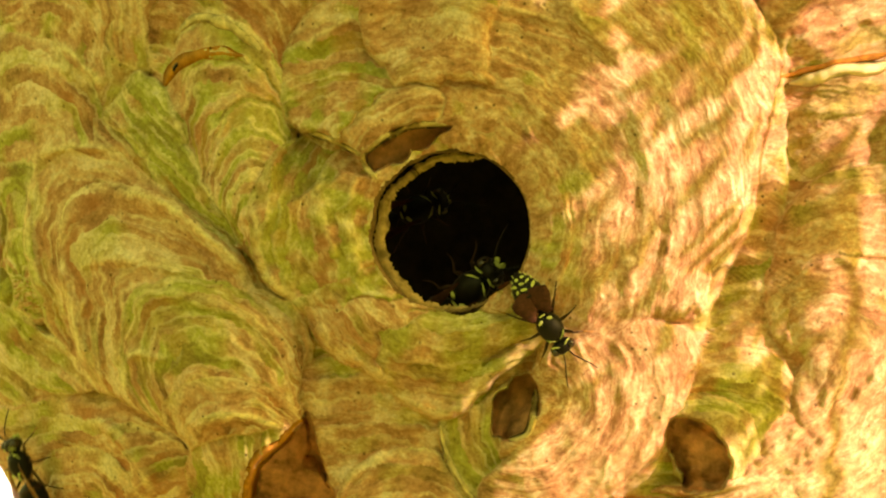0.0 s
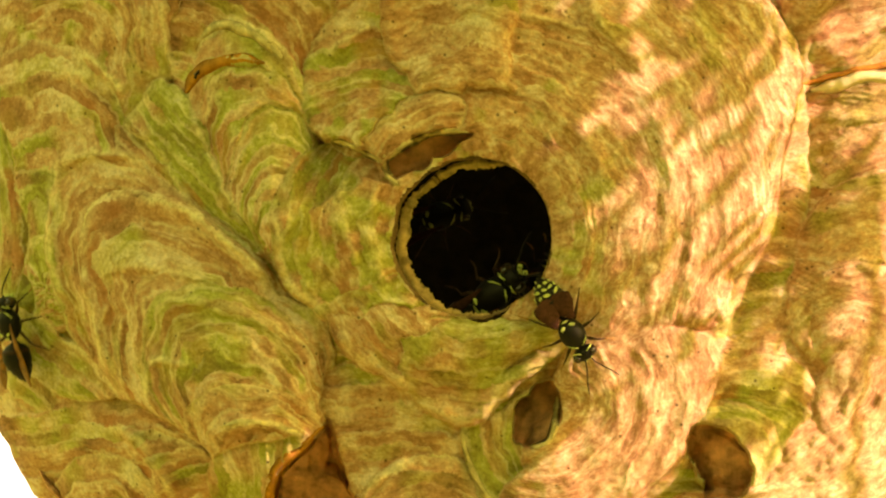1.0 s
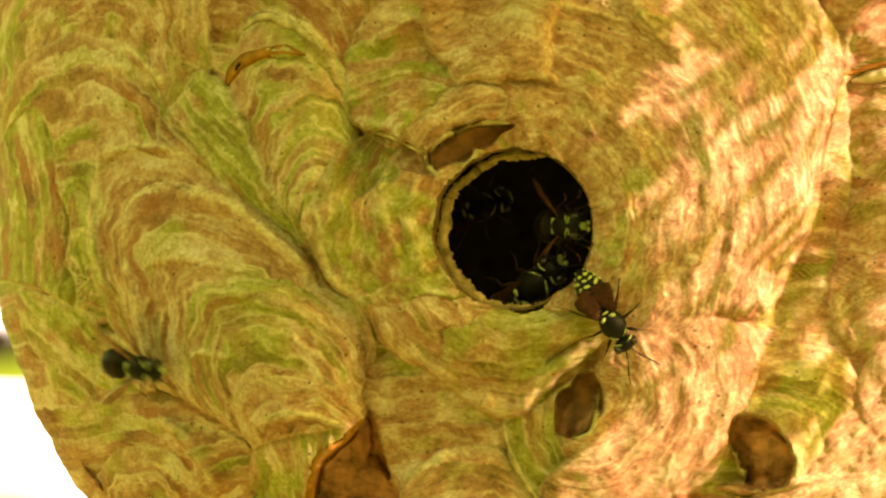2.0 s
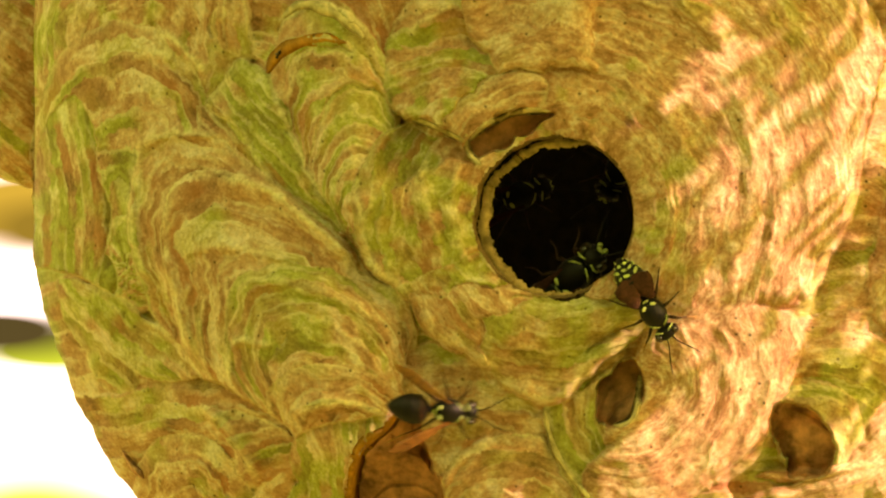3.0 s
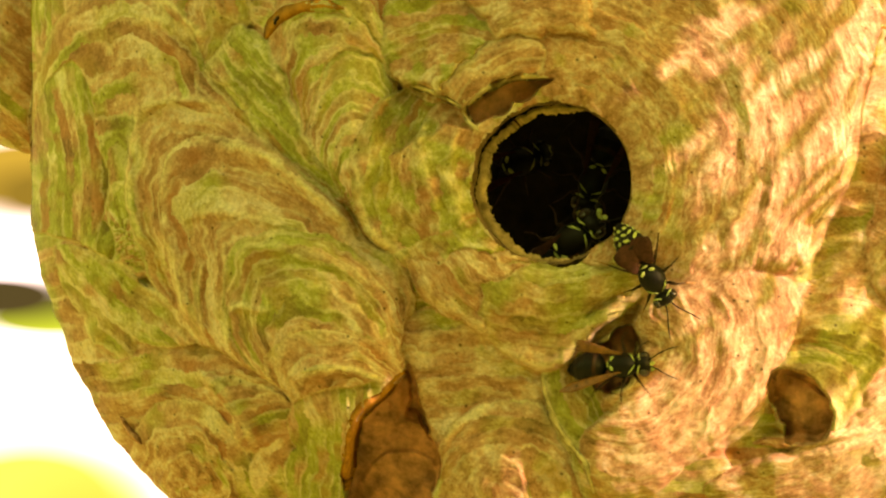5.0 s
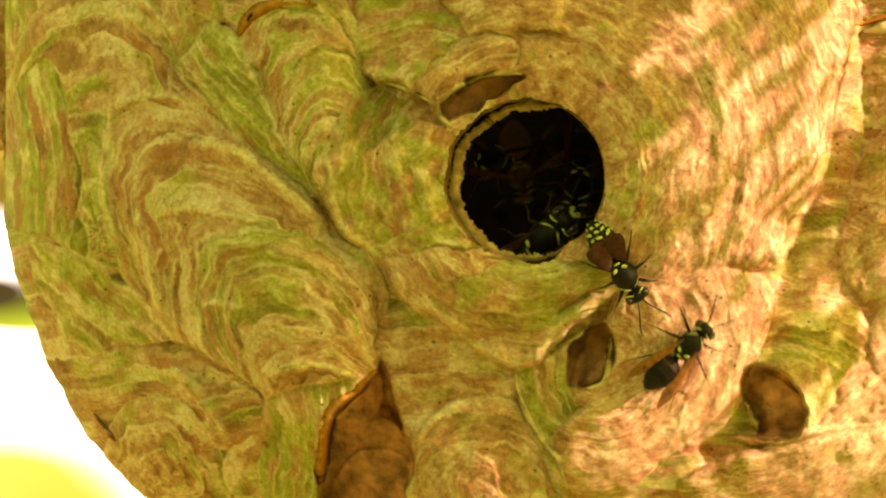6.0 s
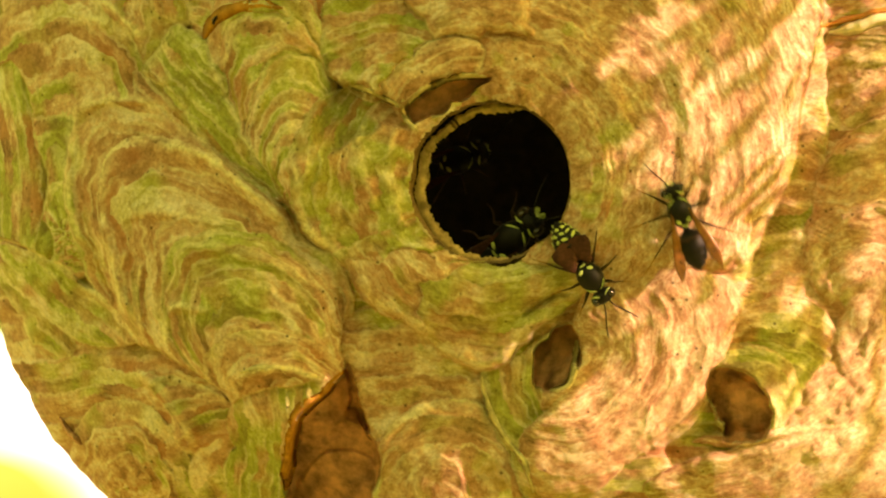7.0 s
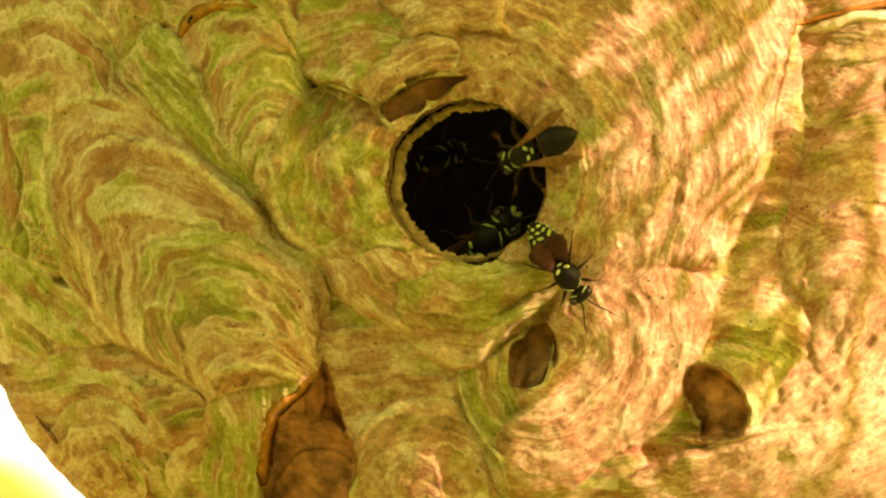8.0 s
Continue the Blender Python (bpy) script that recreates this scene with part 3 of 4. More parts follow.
        u, v = wu[box] + 3 * wiggle[box], wv[box] + 4 * fine_wave[box]
        near, side, end = np.full(u.shape, 1e9), np.zeros(u.shape), np.zeros(u.shape)
        line = spline(points)
        for k, (lu, lv) in enumerate(line):
            (au, av), (bu, bv) = line[max(k - 1, 0)], line[min(k + 1, len(line) - 1)]
            du, dv, tu, tv = u - lu, v - lv, bu - au, bv - av
            dd = du * du + dv * dv
            closer = dd < near
            near = np.where(closer, dd, near)
            side = np.where(closer, (dv * tu - du * tv) / max(math.hypot(tu, tv), 1e-6), side)
            end = np.where(closer, k / (len(line) - 1), end)
        fall = np.where(side < 0, np.exp(-side ** 2 / (0.5 * wide * wide)), np.exp(-side ** 2 / (drop * drop)))
        fall = fall * np.exp(-np.clip(near - side ** 2, 0, None) / (0.5 * wide * wide))
        run = smooth(end / 0.2) * smooth((1 - end) / 0.2)
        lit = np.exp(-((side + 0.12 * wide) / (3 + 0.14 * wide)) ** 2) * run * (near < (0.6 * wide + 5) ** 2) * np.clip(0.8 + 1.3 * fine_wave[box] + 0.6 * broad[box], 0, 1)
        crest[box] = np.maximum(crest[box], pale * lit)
        best[box] += 1.7 * tall * fall * run * (0.85 + (0.6 if tall > 0 else 0.0) * wiggle[box])
    # sunlight on the lower sunny corner, painted in as paler paper
    crest = np.maximum(crest, 0.35 * smooth((U - 1230) / 150) * smooth((V - 740) / 110) * np.clip(0.6 + 1.4 * fine_wave + broad, 0, 1))
    best = blurred(best, 1, 1)
    # joins that are drawn out smooth
    soft = blurred(best, 9, 3)
    for su, sv, ru, rv in ((1085, 588, 110, 26), (960, 590, 40, 30), (640, 560, 90, 26), (1500, 625, 110, 30)):
        m = np.exp(-(((U - su) / ru) ** 2 + ((V - sv) / rv) ** 2) ** 2)
        best = best * (1 - m) + soft * m
    for k, (cu, cv, points, depth, soft) in enumerate(POCKETS):
        pu, pv = [p[0] for p in points], [p[1] for p in points]
        i0, i1 = np.searchsorted(us, (min(pu) - 60, max(pu) + 60))
        j0, j1 = np.searchsorted(vs, (min(pv) - 60, max(pv) + 60))
        box = (slice(j0, j1), slice(i0, i1))
        u, v = wu[box], wv[box]
        r = np.hypot(u - cu, v - cv) / around(points, cu, cv, np.arctan2(v - cv, u - cu))
        best[box] -= depth * smooth((1 + soft - r) / soft)
        if depth > 50:
            who[box] = np.where(r < 1 + 0.35 * soft, len(SHEETS) + k, who[box])
    # the throat of the entrance
    du, dv = U - HOLE_U, V - HOLE_V
    dist = np.hypot(du, dv)
    best -= 34 * np.exp(-np.clip(dist - HOLE_R, 0, None) / 60.0)
    wide, tall = ((U - 1000) / 1170) ** 2, np.abs((V - 250) / 985) ** 3.4
    q = 1 - wide - tall + best * 0.0005 + 0.022 * fbm(U / 70, V / 70, 31, 3)
    q -= 0.045 * smooth((V - 470) / 200) * smooth((300 - U) / 300)
    round_ = np.maximum(1 - wide, 1e-4)
    height = 1000 * (np.sqrt(round_) * np.clip(q / round_, 0, 1.05) ** 0.32 - 0.97) + best * 0.85
    height += (12 - 52 * smooth((V - 480) / 200)) * smooth((U - 1300) / 320) * smooth((2100 - U) / 400)
    rim = dist / (HOLE_R * hole_edge(np.arctan2(dv, du)))
    notch = np.hypot(U - 815, V - 502) / (54 * hole_edge(np.arctan2(V - 502, U - 815) + 2))
    solid = (q > 0.0) & (rim > 1.0) & (notch > 1.0)
    return us, vs, U, V, height, who, across, along, solid, faintly, crest, green_cast


US, VS, GU, GV, GH, GWHO, GACROSS, GALONG, GSOLID, GFAINT, GCREST, GGREEN = envelope()


def surface_h(u, v):
    """Height of the nest's face at (u, v)."""
    i = int(np.clip(np.searchsorted(US, u), 1, len(US) - 1))
    j = int(np.clip(np.searchsorted(VS, v), 1, len(VS) - 1))
    return float(GH[j, i])


nest = new("hornet_nest")
tagged(nest, "large grey-tan hornets' nest of layered scalloped paper with a round entrance", "hornet nest")


def pieces(ids):
    """Number the connected pieces of a grid of ids (-1: none); specks join the piece before them in their row."""
    runs, parent, size = [], [], []

    def root(k):
        while parent[k] != k:
            parent[k] = parent[parent[k]]
            k = parent[k]
        return k

    above = []
    for j in range(ids.shape[0]):
        cuts = np.concatenate([[0], np.nonzero(np.diff(ids[j]))[0] + 1, [ids.shape[1]]])
        here, p = [], 0
        for a, b in zip(cuts[:-1], cuts[1:]):
            what = ids[j, a]
            if what < 0:
                continue
            k = len(parent)
            parent.append(k)
            size.append(b - a)
            while p < len(above) and above[p][1] <= a:
                p += 1
            q = p
            while q < len(above) and above[q][0] < b:
                if above[q][2] == what and root(above[q][3]) != root(k):
                    ra, rk = root(above[q][3]), root(k)
                    parent[rk] = ra
                    size[ra] += size[rk]
                q += 1
            here.append((a, b, what, k, j))
        runs += here
        above = here
    out = np.full(ids.shape, -1)
    names, last = {}, 0
    for a, b, what, k, j in runs:
        r = root(k)
        if size[r] >= 400 or not names:
            last = names.setdefault(r, len(names))
        elif a > 0 and out[j, a - 1] >= 0:
            last = out[j, a - 1]
        elif j > 0 and out[j - 1, a] >= 0:
            last = out[j - 1, a]
        else:
            last = names.setdefault(r, len(names))
        out[j, a:b] = last
    return out


def build_envelope():
    xs, zs, ys = (GU - 784) * UNIT, EYE + (441 - GV) * UNIT, DIST - GH * UNIT
    keep = GSOLID[:-1, :-1] & GSOLID[1:, :-1] & GSOLID[:-1, 1:] & GSOLID[1:, 1:]
    cell = pieces(np.where(keep, GWHO[:-1, :-1], -1))
    rows, cols = GU.shape
    idx = np.arange(rows * cols).reshape(rows, cols)
    P = np.stack([xs, ys, zs], -1).reshape(-1, 3)
    for i in range(cell.max() + 1):
        jj, ii = np.nonzero(keep & (cell == i))
        if len(jj) == 0:
            continue
        quads = np.stack([idx[jj, ii], idx[jj + 1, ii], idx[jj + 1, ii + 1], idx[jj, ii + 1]], -1)
        used, inv = np.unique(quads, return_inverse=True)
        hollow = GWHO[jj[0], ii[0]] >= len(SHEETS)
        me = bpy.data.meshes.new("pocket_lining" if hollow else "paper_lobe")
        me.vertices.add(len(used))
        me.vertices.foreach_set("co", P[used].ravel())
        me.loops.add(quads.size)
        me.loops.foreach_set("vertex_index", inv.ravel().astype(np.int32))
        me.polygons.add(len(quads))
        me.polygons.foreach_set("loop_start", np.arange(0, quads.size, 4, dtype=np.int32))
        me.polygons.foreach_set("use_smooth", np.ones(len(quads), bool))
        strip = me.attributes.new("strip", "FLOAT_VECTOR", "POINT")
        third = (GWHO.ravel()[used] * 0.618) % 1.0 * 3
        strip.data.foreach_set("vector", np.stack([GACROSS.ravel()[used], GALONG.ravel()[used], third], -1).astype(np.float32).ravel())
        faded = me.attributes.new("faded", "FLOAT", "POINT")
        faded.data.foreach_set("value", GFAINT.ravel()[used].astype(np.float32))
        pale_and_sunlit = me.attributes.new("pale_and_sunlit", "FLOAT", "POINT")
        pale_and_sunlit.data.foreach_set("value", GCREST.ravel()[used].astype(np.float32))
        green_cast = me.attributes.new("green_cast", "FLOAT", "POINT")
        green_cast.data.foreach_set("value", GGREEN.ravel()[used].astype(np.float32))
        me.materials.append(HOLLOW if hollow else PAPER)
        me.update(calc_edges=True)
        me.validate()
        ob = new("pocket_lining" if hollow else "paper_lobe", me)
        ob.parent = nest
        if hollow:
            tagged(ob, "dark brown lining of a pocket in the paper")
    # the far half, a plain shell of the same outline
    verts, faces = [], []
    n, m = 72, 24
    for j in range(m + 1):
        e = -0.05 + (math.pi / 2 + 0.05) * j / m
        for k in range(n):
            a = 2 * math.pi * k / n
            ca, sa = math.cos(a), math.sin(a)
            grow = 1.0
            for _ in range(30):
                grow *= (abs(ca * grow) ** 2 + abs(sa * grow) ** 3.4) ** -0.3
            u, v = 1000 + 1172 * ca * grow * math.cos(e), 250 + 987 * sa * grow * math.cos(e)
            u += 34 * float(smooth((v - 470) / 200) * smooth((300 - u) / 300))
            verts.append(((u - 784) * UNIT, DIST + (970 + 1000 * math.sin(e)) * UNIT, EYE + (441 - v) * UNIT))
    for j in range(m):
        for k in range(n):
            faces.append((j * n + k, j * n + (k + 1) % n, (j + 1) * n + (k + 1) % n, (j + 1) * n + k))
    shell = from_arrays("rear_shell", verts, faces, PAPER, nest)
    strip = shell.data.attributes.new("strip", "FLOAT_VECTOR", "POINT")
    for k, w in enumerate(shell.data.vertices):
        p = w.co / (90 * UNIT)
        strip.data[k].vector = ((w.co.z / UNIT) / 22 + 5 * noise.noise(p * 0.35), (w.co.x + w.co.y) / UNIT / 100, 2.2)
    mid = Vector(((1000 - 784) * UNIT, DIST + 970 * UNIT, EYE + (441 - 250) * UNIT))
    # inner shell, coloured near-black in place of the hole's darkness
    from_arrays("dark_inner_lining", [mid + (Vector(v) - mid) * 0.96 for v in verts], faces, CAVITY_DARK, nest)
    # a swelling on the far side that shows past the edge
    bm = blob_bm((0, 0, 0), (1, 1, 1), 64, 48)
    for w in bm.verts:
        p = w.co * (1 + 0.06 * noise.noise(w.co * 2.5) + 0.02 * noise.noise(w.co * 9) + 0.012 * math.sin(20 * (w.co.z + 0.6 * w.co.x)))
        w.co = face_point(-130 + 260 * p.x, 60 - 300 * p.z, -1250 - 260 * p.y)
    rear = part("rear_lobe", bm, PAPER, nest)
    strip = rear.data.attributes.new("strip", "FLOAT_VECTOR", "POINT")
    for k, w in enumerate(rear.data.vertices):
        strip.data[k].vector = ((w.co.z * 0.8 + w.co.x * 0.7) / UNIT / 24, (w.co.x - w.co.z) / UNIT / 100, 1.3)


build_envelope()


def ring_of(name, rings, material, rough, part_round=0.0, label=""):
    """A band of paper inside the entrance: rings of (centre u, v, radius, depth) from its outer to its inner edge, the last one chewed;
    it draws back behind the rim by part_round on the sunny side."""
    n = 480
    verts, faces = [], []
    for j, (cu, cv, radius, depth) in enumerate(rings):
        s = j / (len(rings) - 1)
        for k in range(n):
            a = 2 * math.pi * k / n
            w = float(hole_edge(np.array(a if a <= math.pi else a - 2 * math.pi)))
            ca, sa = math.cos(a), math.sin(a)
            chewed = rough * s ** 5 * (0.05 * noise.noise((6 * ca, 6 * sa, 2.0)) + 0.05 * noise.noise((26 * ca, 26 * sa, 5.0)) + 0.015 * noise.noise((60 * ca, 60 * sa, 9.0)))
            r = radius * (1 + (w - 1) * (1 - s) ** 4 + 0.04 * s * noise.noise((3 * ca, 3 * sa, 1.0)) + chewed)
            r += part_round * float(smooth((ca - 0.1) / 0.5))
            base = surface_h(HOLE_U + 1.06 * HOLE_R * w * ca, HOLE_V + 1.06 * HOLE_R * w * sa)
            verts.append(face_point(cu + r * ca, cv + r * sa, base - depth))
    for j in range(len(rings) - 1):
        for k in range(n):
            faces.append((j * n + k, j * n + (k + 1) % n, (j + 1) * n + (k + 1) % n, (j + 1) * n + k))
    ob = from_arrays(name, verts, faces, material, nest)
    return tagged(ob, label) if label else ob


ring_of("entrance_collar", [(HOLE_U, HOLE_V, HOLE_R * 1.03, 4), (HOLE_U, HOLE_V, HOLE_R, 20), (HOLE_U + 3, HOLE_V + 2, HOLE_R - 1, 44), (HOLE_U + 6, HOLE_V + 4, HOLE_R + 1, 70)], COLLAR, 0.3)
ring_of("inner_collar", [(HOLE_U + 11, HOLE_V + 7, HOLE_R + 3, 66), (HOLE_U + 13, HOLE_V + 7, HOLE_R - 2, 60), (HOLE_U + 14, HOLE_V + 7, HOLE_R - 7, 62), (HOLE_U + 15, HOLE_V + 7, HOLE_R - 12, 72)], RIM, 0.9, 18.0, "tan chewed edge of the paper layer behind the rim")


def ribbon(name, points, width, material, lift=3.0, thick=4.0):
    """A torn paper edge that follows the face through a few points."""
    pts = [Vector(p) for p in points]
    path = []
    for k in range(len(pts) - 1):
        p0, p1, p2, p3 = pts[max(k - 1, 0)], pts[k], pts[k + 1], pts[min(k + 2, len(pts) - 1)]
        n = max(3, int((p2 - p1).length / 5))
        for j in range(n):
            t = j / n
            path.append(0.5 * (2 * p1 + (p2 - p0) * t + (2 * p0 - 5 * p1 + 4 * p2 - p3) * t * t + (3 * p1 - p0 - 3 * p2 + p3) * t ** 3))
    path.append(pts[-1])
    verts, faces = [], []
    total = len(path) - 1
    for k, p in enumerate(path):
        way = (path[min(k + 1, total)] - path[max(k - 1, 0)]).normalized()
        side = Vector((-way.y, way.x))
        taper = min(1.0, 0.25 + 4 * k / total, 0.25 + 4 * (total - k) / total)
        w = width * taper * (1 + 0.5 * noise.noise((p.x / 34, p.y / 34, 3.0)))
        wob = 3 * noise.noise((p.x / 30, p.y / 30, 8.0))
        a, b = p + side * (w / 2 + wob), p + side * (-w / 2 + wob)
        ha = max(surface_h(a.x, a.y), surface_h(b.x, b.y))
        mid = max(surface_h((a.x + b.x) / 2, (a.y + b.y) / 2), (surface_h(a.x, a.y) + surface_h(b.x, b.y)) / 2, ha - 6)
        for q, h in ((a, surface_h(a.x, a.y) + 0.4), ((a + b) / 2, mid + lift), (b, surface_h(b.x, b.y) + 0.4), ((a + b) / 2, mid + lift - thick)):
            verts.append(face_point(q.x, q.y, h))
    for k in range(total):
        for j in range(4):
            faces.append((4 * k + j, 4 * k + (j + 1) % 4, 4 * k + 4 + (j + 1) % 4, 4 * k + 4 + j))
    return from_arrays(name, verts, faces, material, nest)


ribbon("paper_lip", [(642, 262), (648, 290), (668, 318)], 12, STRIP, 4.0)
ribbon("paper_lip", [(645, 275), (690, 240), (740, 222), (795, 222)], 12, STRIP, 4.0)
ribbon("paper_lip", [(545, 238), (580, 245), (612, 262), (642, 276)], 11, STRIP, 3.0)
ribbon("paper_lip", [(948, 690), (944, 730), (930, 768), (900, 778)], 13, STRIP, 3.0)
ribbon("paper_lip", [(778, 748), (788, 800), (812, 850), (850, 900), (870, 960)], 11, STRIP, 3.0)
ribbon("rust_edge", [(536, 742), (496, 784), (450, 826), (432, 895), (428, 960)], 26, RUSTY, 6.0, 6.0)
ribbon("rust_band", [(286, 150), (305, 118), (345, 98), (385, 92), (430, 100)], 21, RUSTY, 1.2, 4.0)
# black strips laid on the band in place of shade in two slits
ribbon("slit_shade", [(291, 142), (296, 130)], 6, BLACK, 5.0)
ribbon("slit_shade", [(300, 126), (312, 110)], 9, BLACK, 5.0)
ribbon("pale_band", [(1398, 148), (1440, 138), (1490, 122), (1540, 122), (1590, 110)], 26, CREAM, 12.0, 12.0)
ribbon("rust_band", [(1380, 138), (1440, 122), (1500, 108), (1580, 96)], 14, RUSTY, 5.0, 10.0)
ribbon("torn_flake", [(6, 834), (24, 858), (46, 884)], 12, HOLLOW, 10.0, 10.0)
# single pale strips of paper that stand out from the rest
for _points, _width in (
    ([(315, 52), (345, 30), (385, 36), (420, 56), (460, 90)], 18),
    ([(350, 745), (400, 735), (450, 745), (505, 760)], 12),
):
    ribbon("paper_strip", _points, _width, STRIP, 0.8, 4.0)


# ---- surroundings ----
def ground():
    verts = [(x, y, 0) for x in (-60, 60) for y in (-60, 60)]
    ob = from_arrays("ground", verts, [(0, 1, 3, 2)], GRASS)
    tagged(ob, "green grass ground under the nest's tree", "ground", kind="structure")


ground()


def hedge():
    """Dense dark hedge behind camera and beside it, unseen, added to block low skylight."""
    rng = random.Random(3)
    line = [(-12.0, 14.0), (-12.5, 8.0), (-11.5, 2.0), (-9.0, -2.5), (-4.5, -5.0), (0.0, -5.6), (4.0, -5.6), (9.0, -5.8), (13.0, -3.0), (14.0, 4.0), (14.0, 14.0)]
    across, tall = 8, 20
    verts, faces = [], []
    for k in range((len(line) - 1) * across + 1):
        a, t = min(k // across, len(line) - 2), k / across - min(k // across, len(line) - 2)
        x, y = (line[a][j] * (1 - t) + line[a + 1][j] * t for j in (0, 1))
        for j in range(tall + 1):
            verts.append((x + rng.uniform(-0.25, 0.25), y + rng.uniform(-0.25, 0.25), 4.5 * j / tall + (rng.uniform(-0.4, 0.5) if j == tall else 0.0)))
    for k in range(len(verts) // (tall + 1) - 1):
        for j in range(tall):
            b = k * (tall + 1) + j
            faces.append((b, b + tall + 1, b + tall + 2, b + 1))
    ob = from_arrays("hedge", verts, faces, LEAF)
    tagged(ob, "unseen tall dark green hedge added to cut low skylight", "hedge", kind="structure")


hedge()


def backdrop():
    w, y = 9.0, 22.0
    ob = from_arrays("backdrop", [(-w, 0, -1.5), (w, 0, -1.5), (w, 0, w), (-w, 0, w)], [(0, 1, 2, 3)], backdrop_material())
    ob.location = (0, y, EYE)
    tagged(ob, "bright blurred sky and sunlit foliage far behind", "backdrop", kind="structure")


backdrop()


def tree():
    """An unseen tree added to carry the nest; its leaves dapple the sunlight."""
    thing = new("tree")
    tagged(thing, "leafy tree whose branch carries the paper nest", "tree")
    top = EYE + (441 + 735) * UNIT
    part("trunk", tube_bm([(1.9, DIST + 0.7, -0.02), (1.88, DIST + 0.68, 1.0), (1.9, DIST + 0.7, 2.4), (1.85, DIST + 0.7, 4.0)], [0.17, 0.13, 0.11, 0.07], 14), BARK, thing)
    part("branch", tube_bm([(1.88, DIST + 0.7, 1.5), (1.0, DIST + 0.35, 1.66), (0.4, DIST + 0.14, top), (0.02, DIST + 0.09, top + 0.002), (-0.5, DIST + 0.08, top + 0.05)],
                           [0.05, 0.028, 0.016, 0.013, 0.008], 10), BARK, thing)
    # unseen sprays of narrow leaves sunwards, added to shade and dapple the nest
    blade = bmesh.new()
    rows = []
    for k in range(7):
        s = k / 6
        w = 0.0019 * math.sin(math.pi * (0.06 + 0.9 * s)) ** 0.8
        rows.append([blade.verts.new(((s - 0.5) * 0.020, y, 0.003 * math.sin(3 * s) - abs(y) * 0.3)) for y in (-w, 0, w)])
    for a, b in zip(rows, rows[1:]):
        for j in range(2):
            blade.faces.new((a[j], a[j + 1], b[j + 1], b[j]))
    first = part("leaf", blade, LEAF, thing)
    rng = random.Random(11)
    side = SUN_TO.cross(Vector((0, 0, 1))).normalized()
    up = side.cross(SUN_TO)
    centre = face_point(1150, 330, 60)
    spray = [group for group in SPRAYS for _j in range(group[0])]
    for k, (_count, lo_u, hi_u, lo_v, hi_v, big) in enumerate(spray):
        far = rng.uniform(0.15, 0.19) if hi_u < 900 else rng.uniform(0.115, 0.17)
        at_u, at_v = rng.uniform(lo_u, hi_u), rng.uniform(lo_v, hi_v)
        spot = face_point(at_u, at_v, surface_h(at_u, at_v)) + SUN_TO * far
        long = (Vector((0.62, 0.1, 0.78)) + 0.35 * Vector((rng.uniform(-1, 1), rng.uniform(-1, 1), rng.uniform(-1, 1)))).normalized()
        flat = (SUN_TO + 0.7 * Vector((rng.uniform(-1, 1), rng.uniform(-1, 1), rng.uniform(-1, 1)))).normalized()
        wide = flat.cross(long).normalized()
        m = Matrix.Translation(spot) @ Matrix((long, wide, long.cross(wide))).transposed().to_4x4()
        leaf = first if k == 0 else first.copy()
        if k:
            scene.collection.objects.link(leaf)
            leaf.parent = thing
        leaf.matrix_local = m @ Matrix.Scale(big, 4)
    # unseen crown leaves added over the nest to cut skylight from above
    for k in range(64):
        leaf = first.copy()
        scene.collection.objects.link(leaf)
        leaf.parent = thing
        leaf.matrix_local = pose(rng.uniform(-0.6, 0.45), rng.uniform(1.15, 1.95), rng.uniform(1.86, 2.15), rng.uniform(-35, 35), rng.uniform(-35, 35), rng.uniform(0, 360)) @ Matrix.Diagonal((7.0, 17.0, 7.0, 1.0))
    for k in range(5):
        a = centre + SUN_TO * (0.14 + 0.025 * k) + side * (0.03 * k - 0.06) + up * -0.09
        b = centre + SUN_TO * (0.15 + 0.025 * k) + side * (0.025 * k - 0.04) + up * 0.09
        part("twig", tube_bm([a, (a + b) / 2 + side * 0.01, b, (b + Vector((0.5, DIST + 0.2, top + 0.02))) / 2 + up * 0.03, (0.5, DIST + 0.18, top + 0.03)], [0.0008, 0.001, 0.0014, 0.002, 0.004], 6), BARK, thing)
    return thing


SPRAYS = [  # how many leaves, the stretch of the nest that they shade, their size
    (30, 380, 620, 60, 640, 1.5), (20, 390, 560, 80, 340, 1.5), (30, 520, 660, 200, 640, 1.3), (16, 600, 720, 240, 560, 0.8), (8, 540, 690, 560, 720, 0.9),
    (28, 950, 1330, 0, 420, 0.6), (26, 1080, 1370, -80, 100, 0.7), (6, 1385, 1520, 320, 420, 0.9), (12, 1260, 1390, 640, 740, 0.8),
    (10, 1255, 1360, 430, 610, 0.6), (5, 600, 750, 790, 880, 0.8), (4, 1225, 1270, 610, 680, 0.5), (14, 1190, 1390, -20, 150, 0.8), (12, 960, 1290, 380, 530, 0.5), (5, 930, 1010, -20, 130, 0.6), (8, 1310, 1375, 140, 560, 0.5), (4, 860, 900, 690, 800, 0.4),
]
tree()


# ---- hornets ----

def spheroid_shape(kind):
    def shape(p):
        if kind == "thorax":
            k = 1.0 - 0.18 * max(-p.x, 0) ** 2
            return Vector((p.x, p.y * k, p.z * k))
        if kind == "head":
            return Vector((p.x, p.y, p.z * (1 - 0.15 * abs(p.y))))
        return p
    return shape


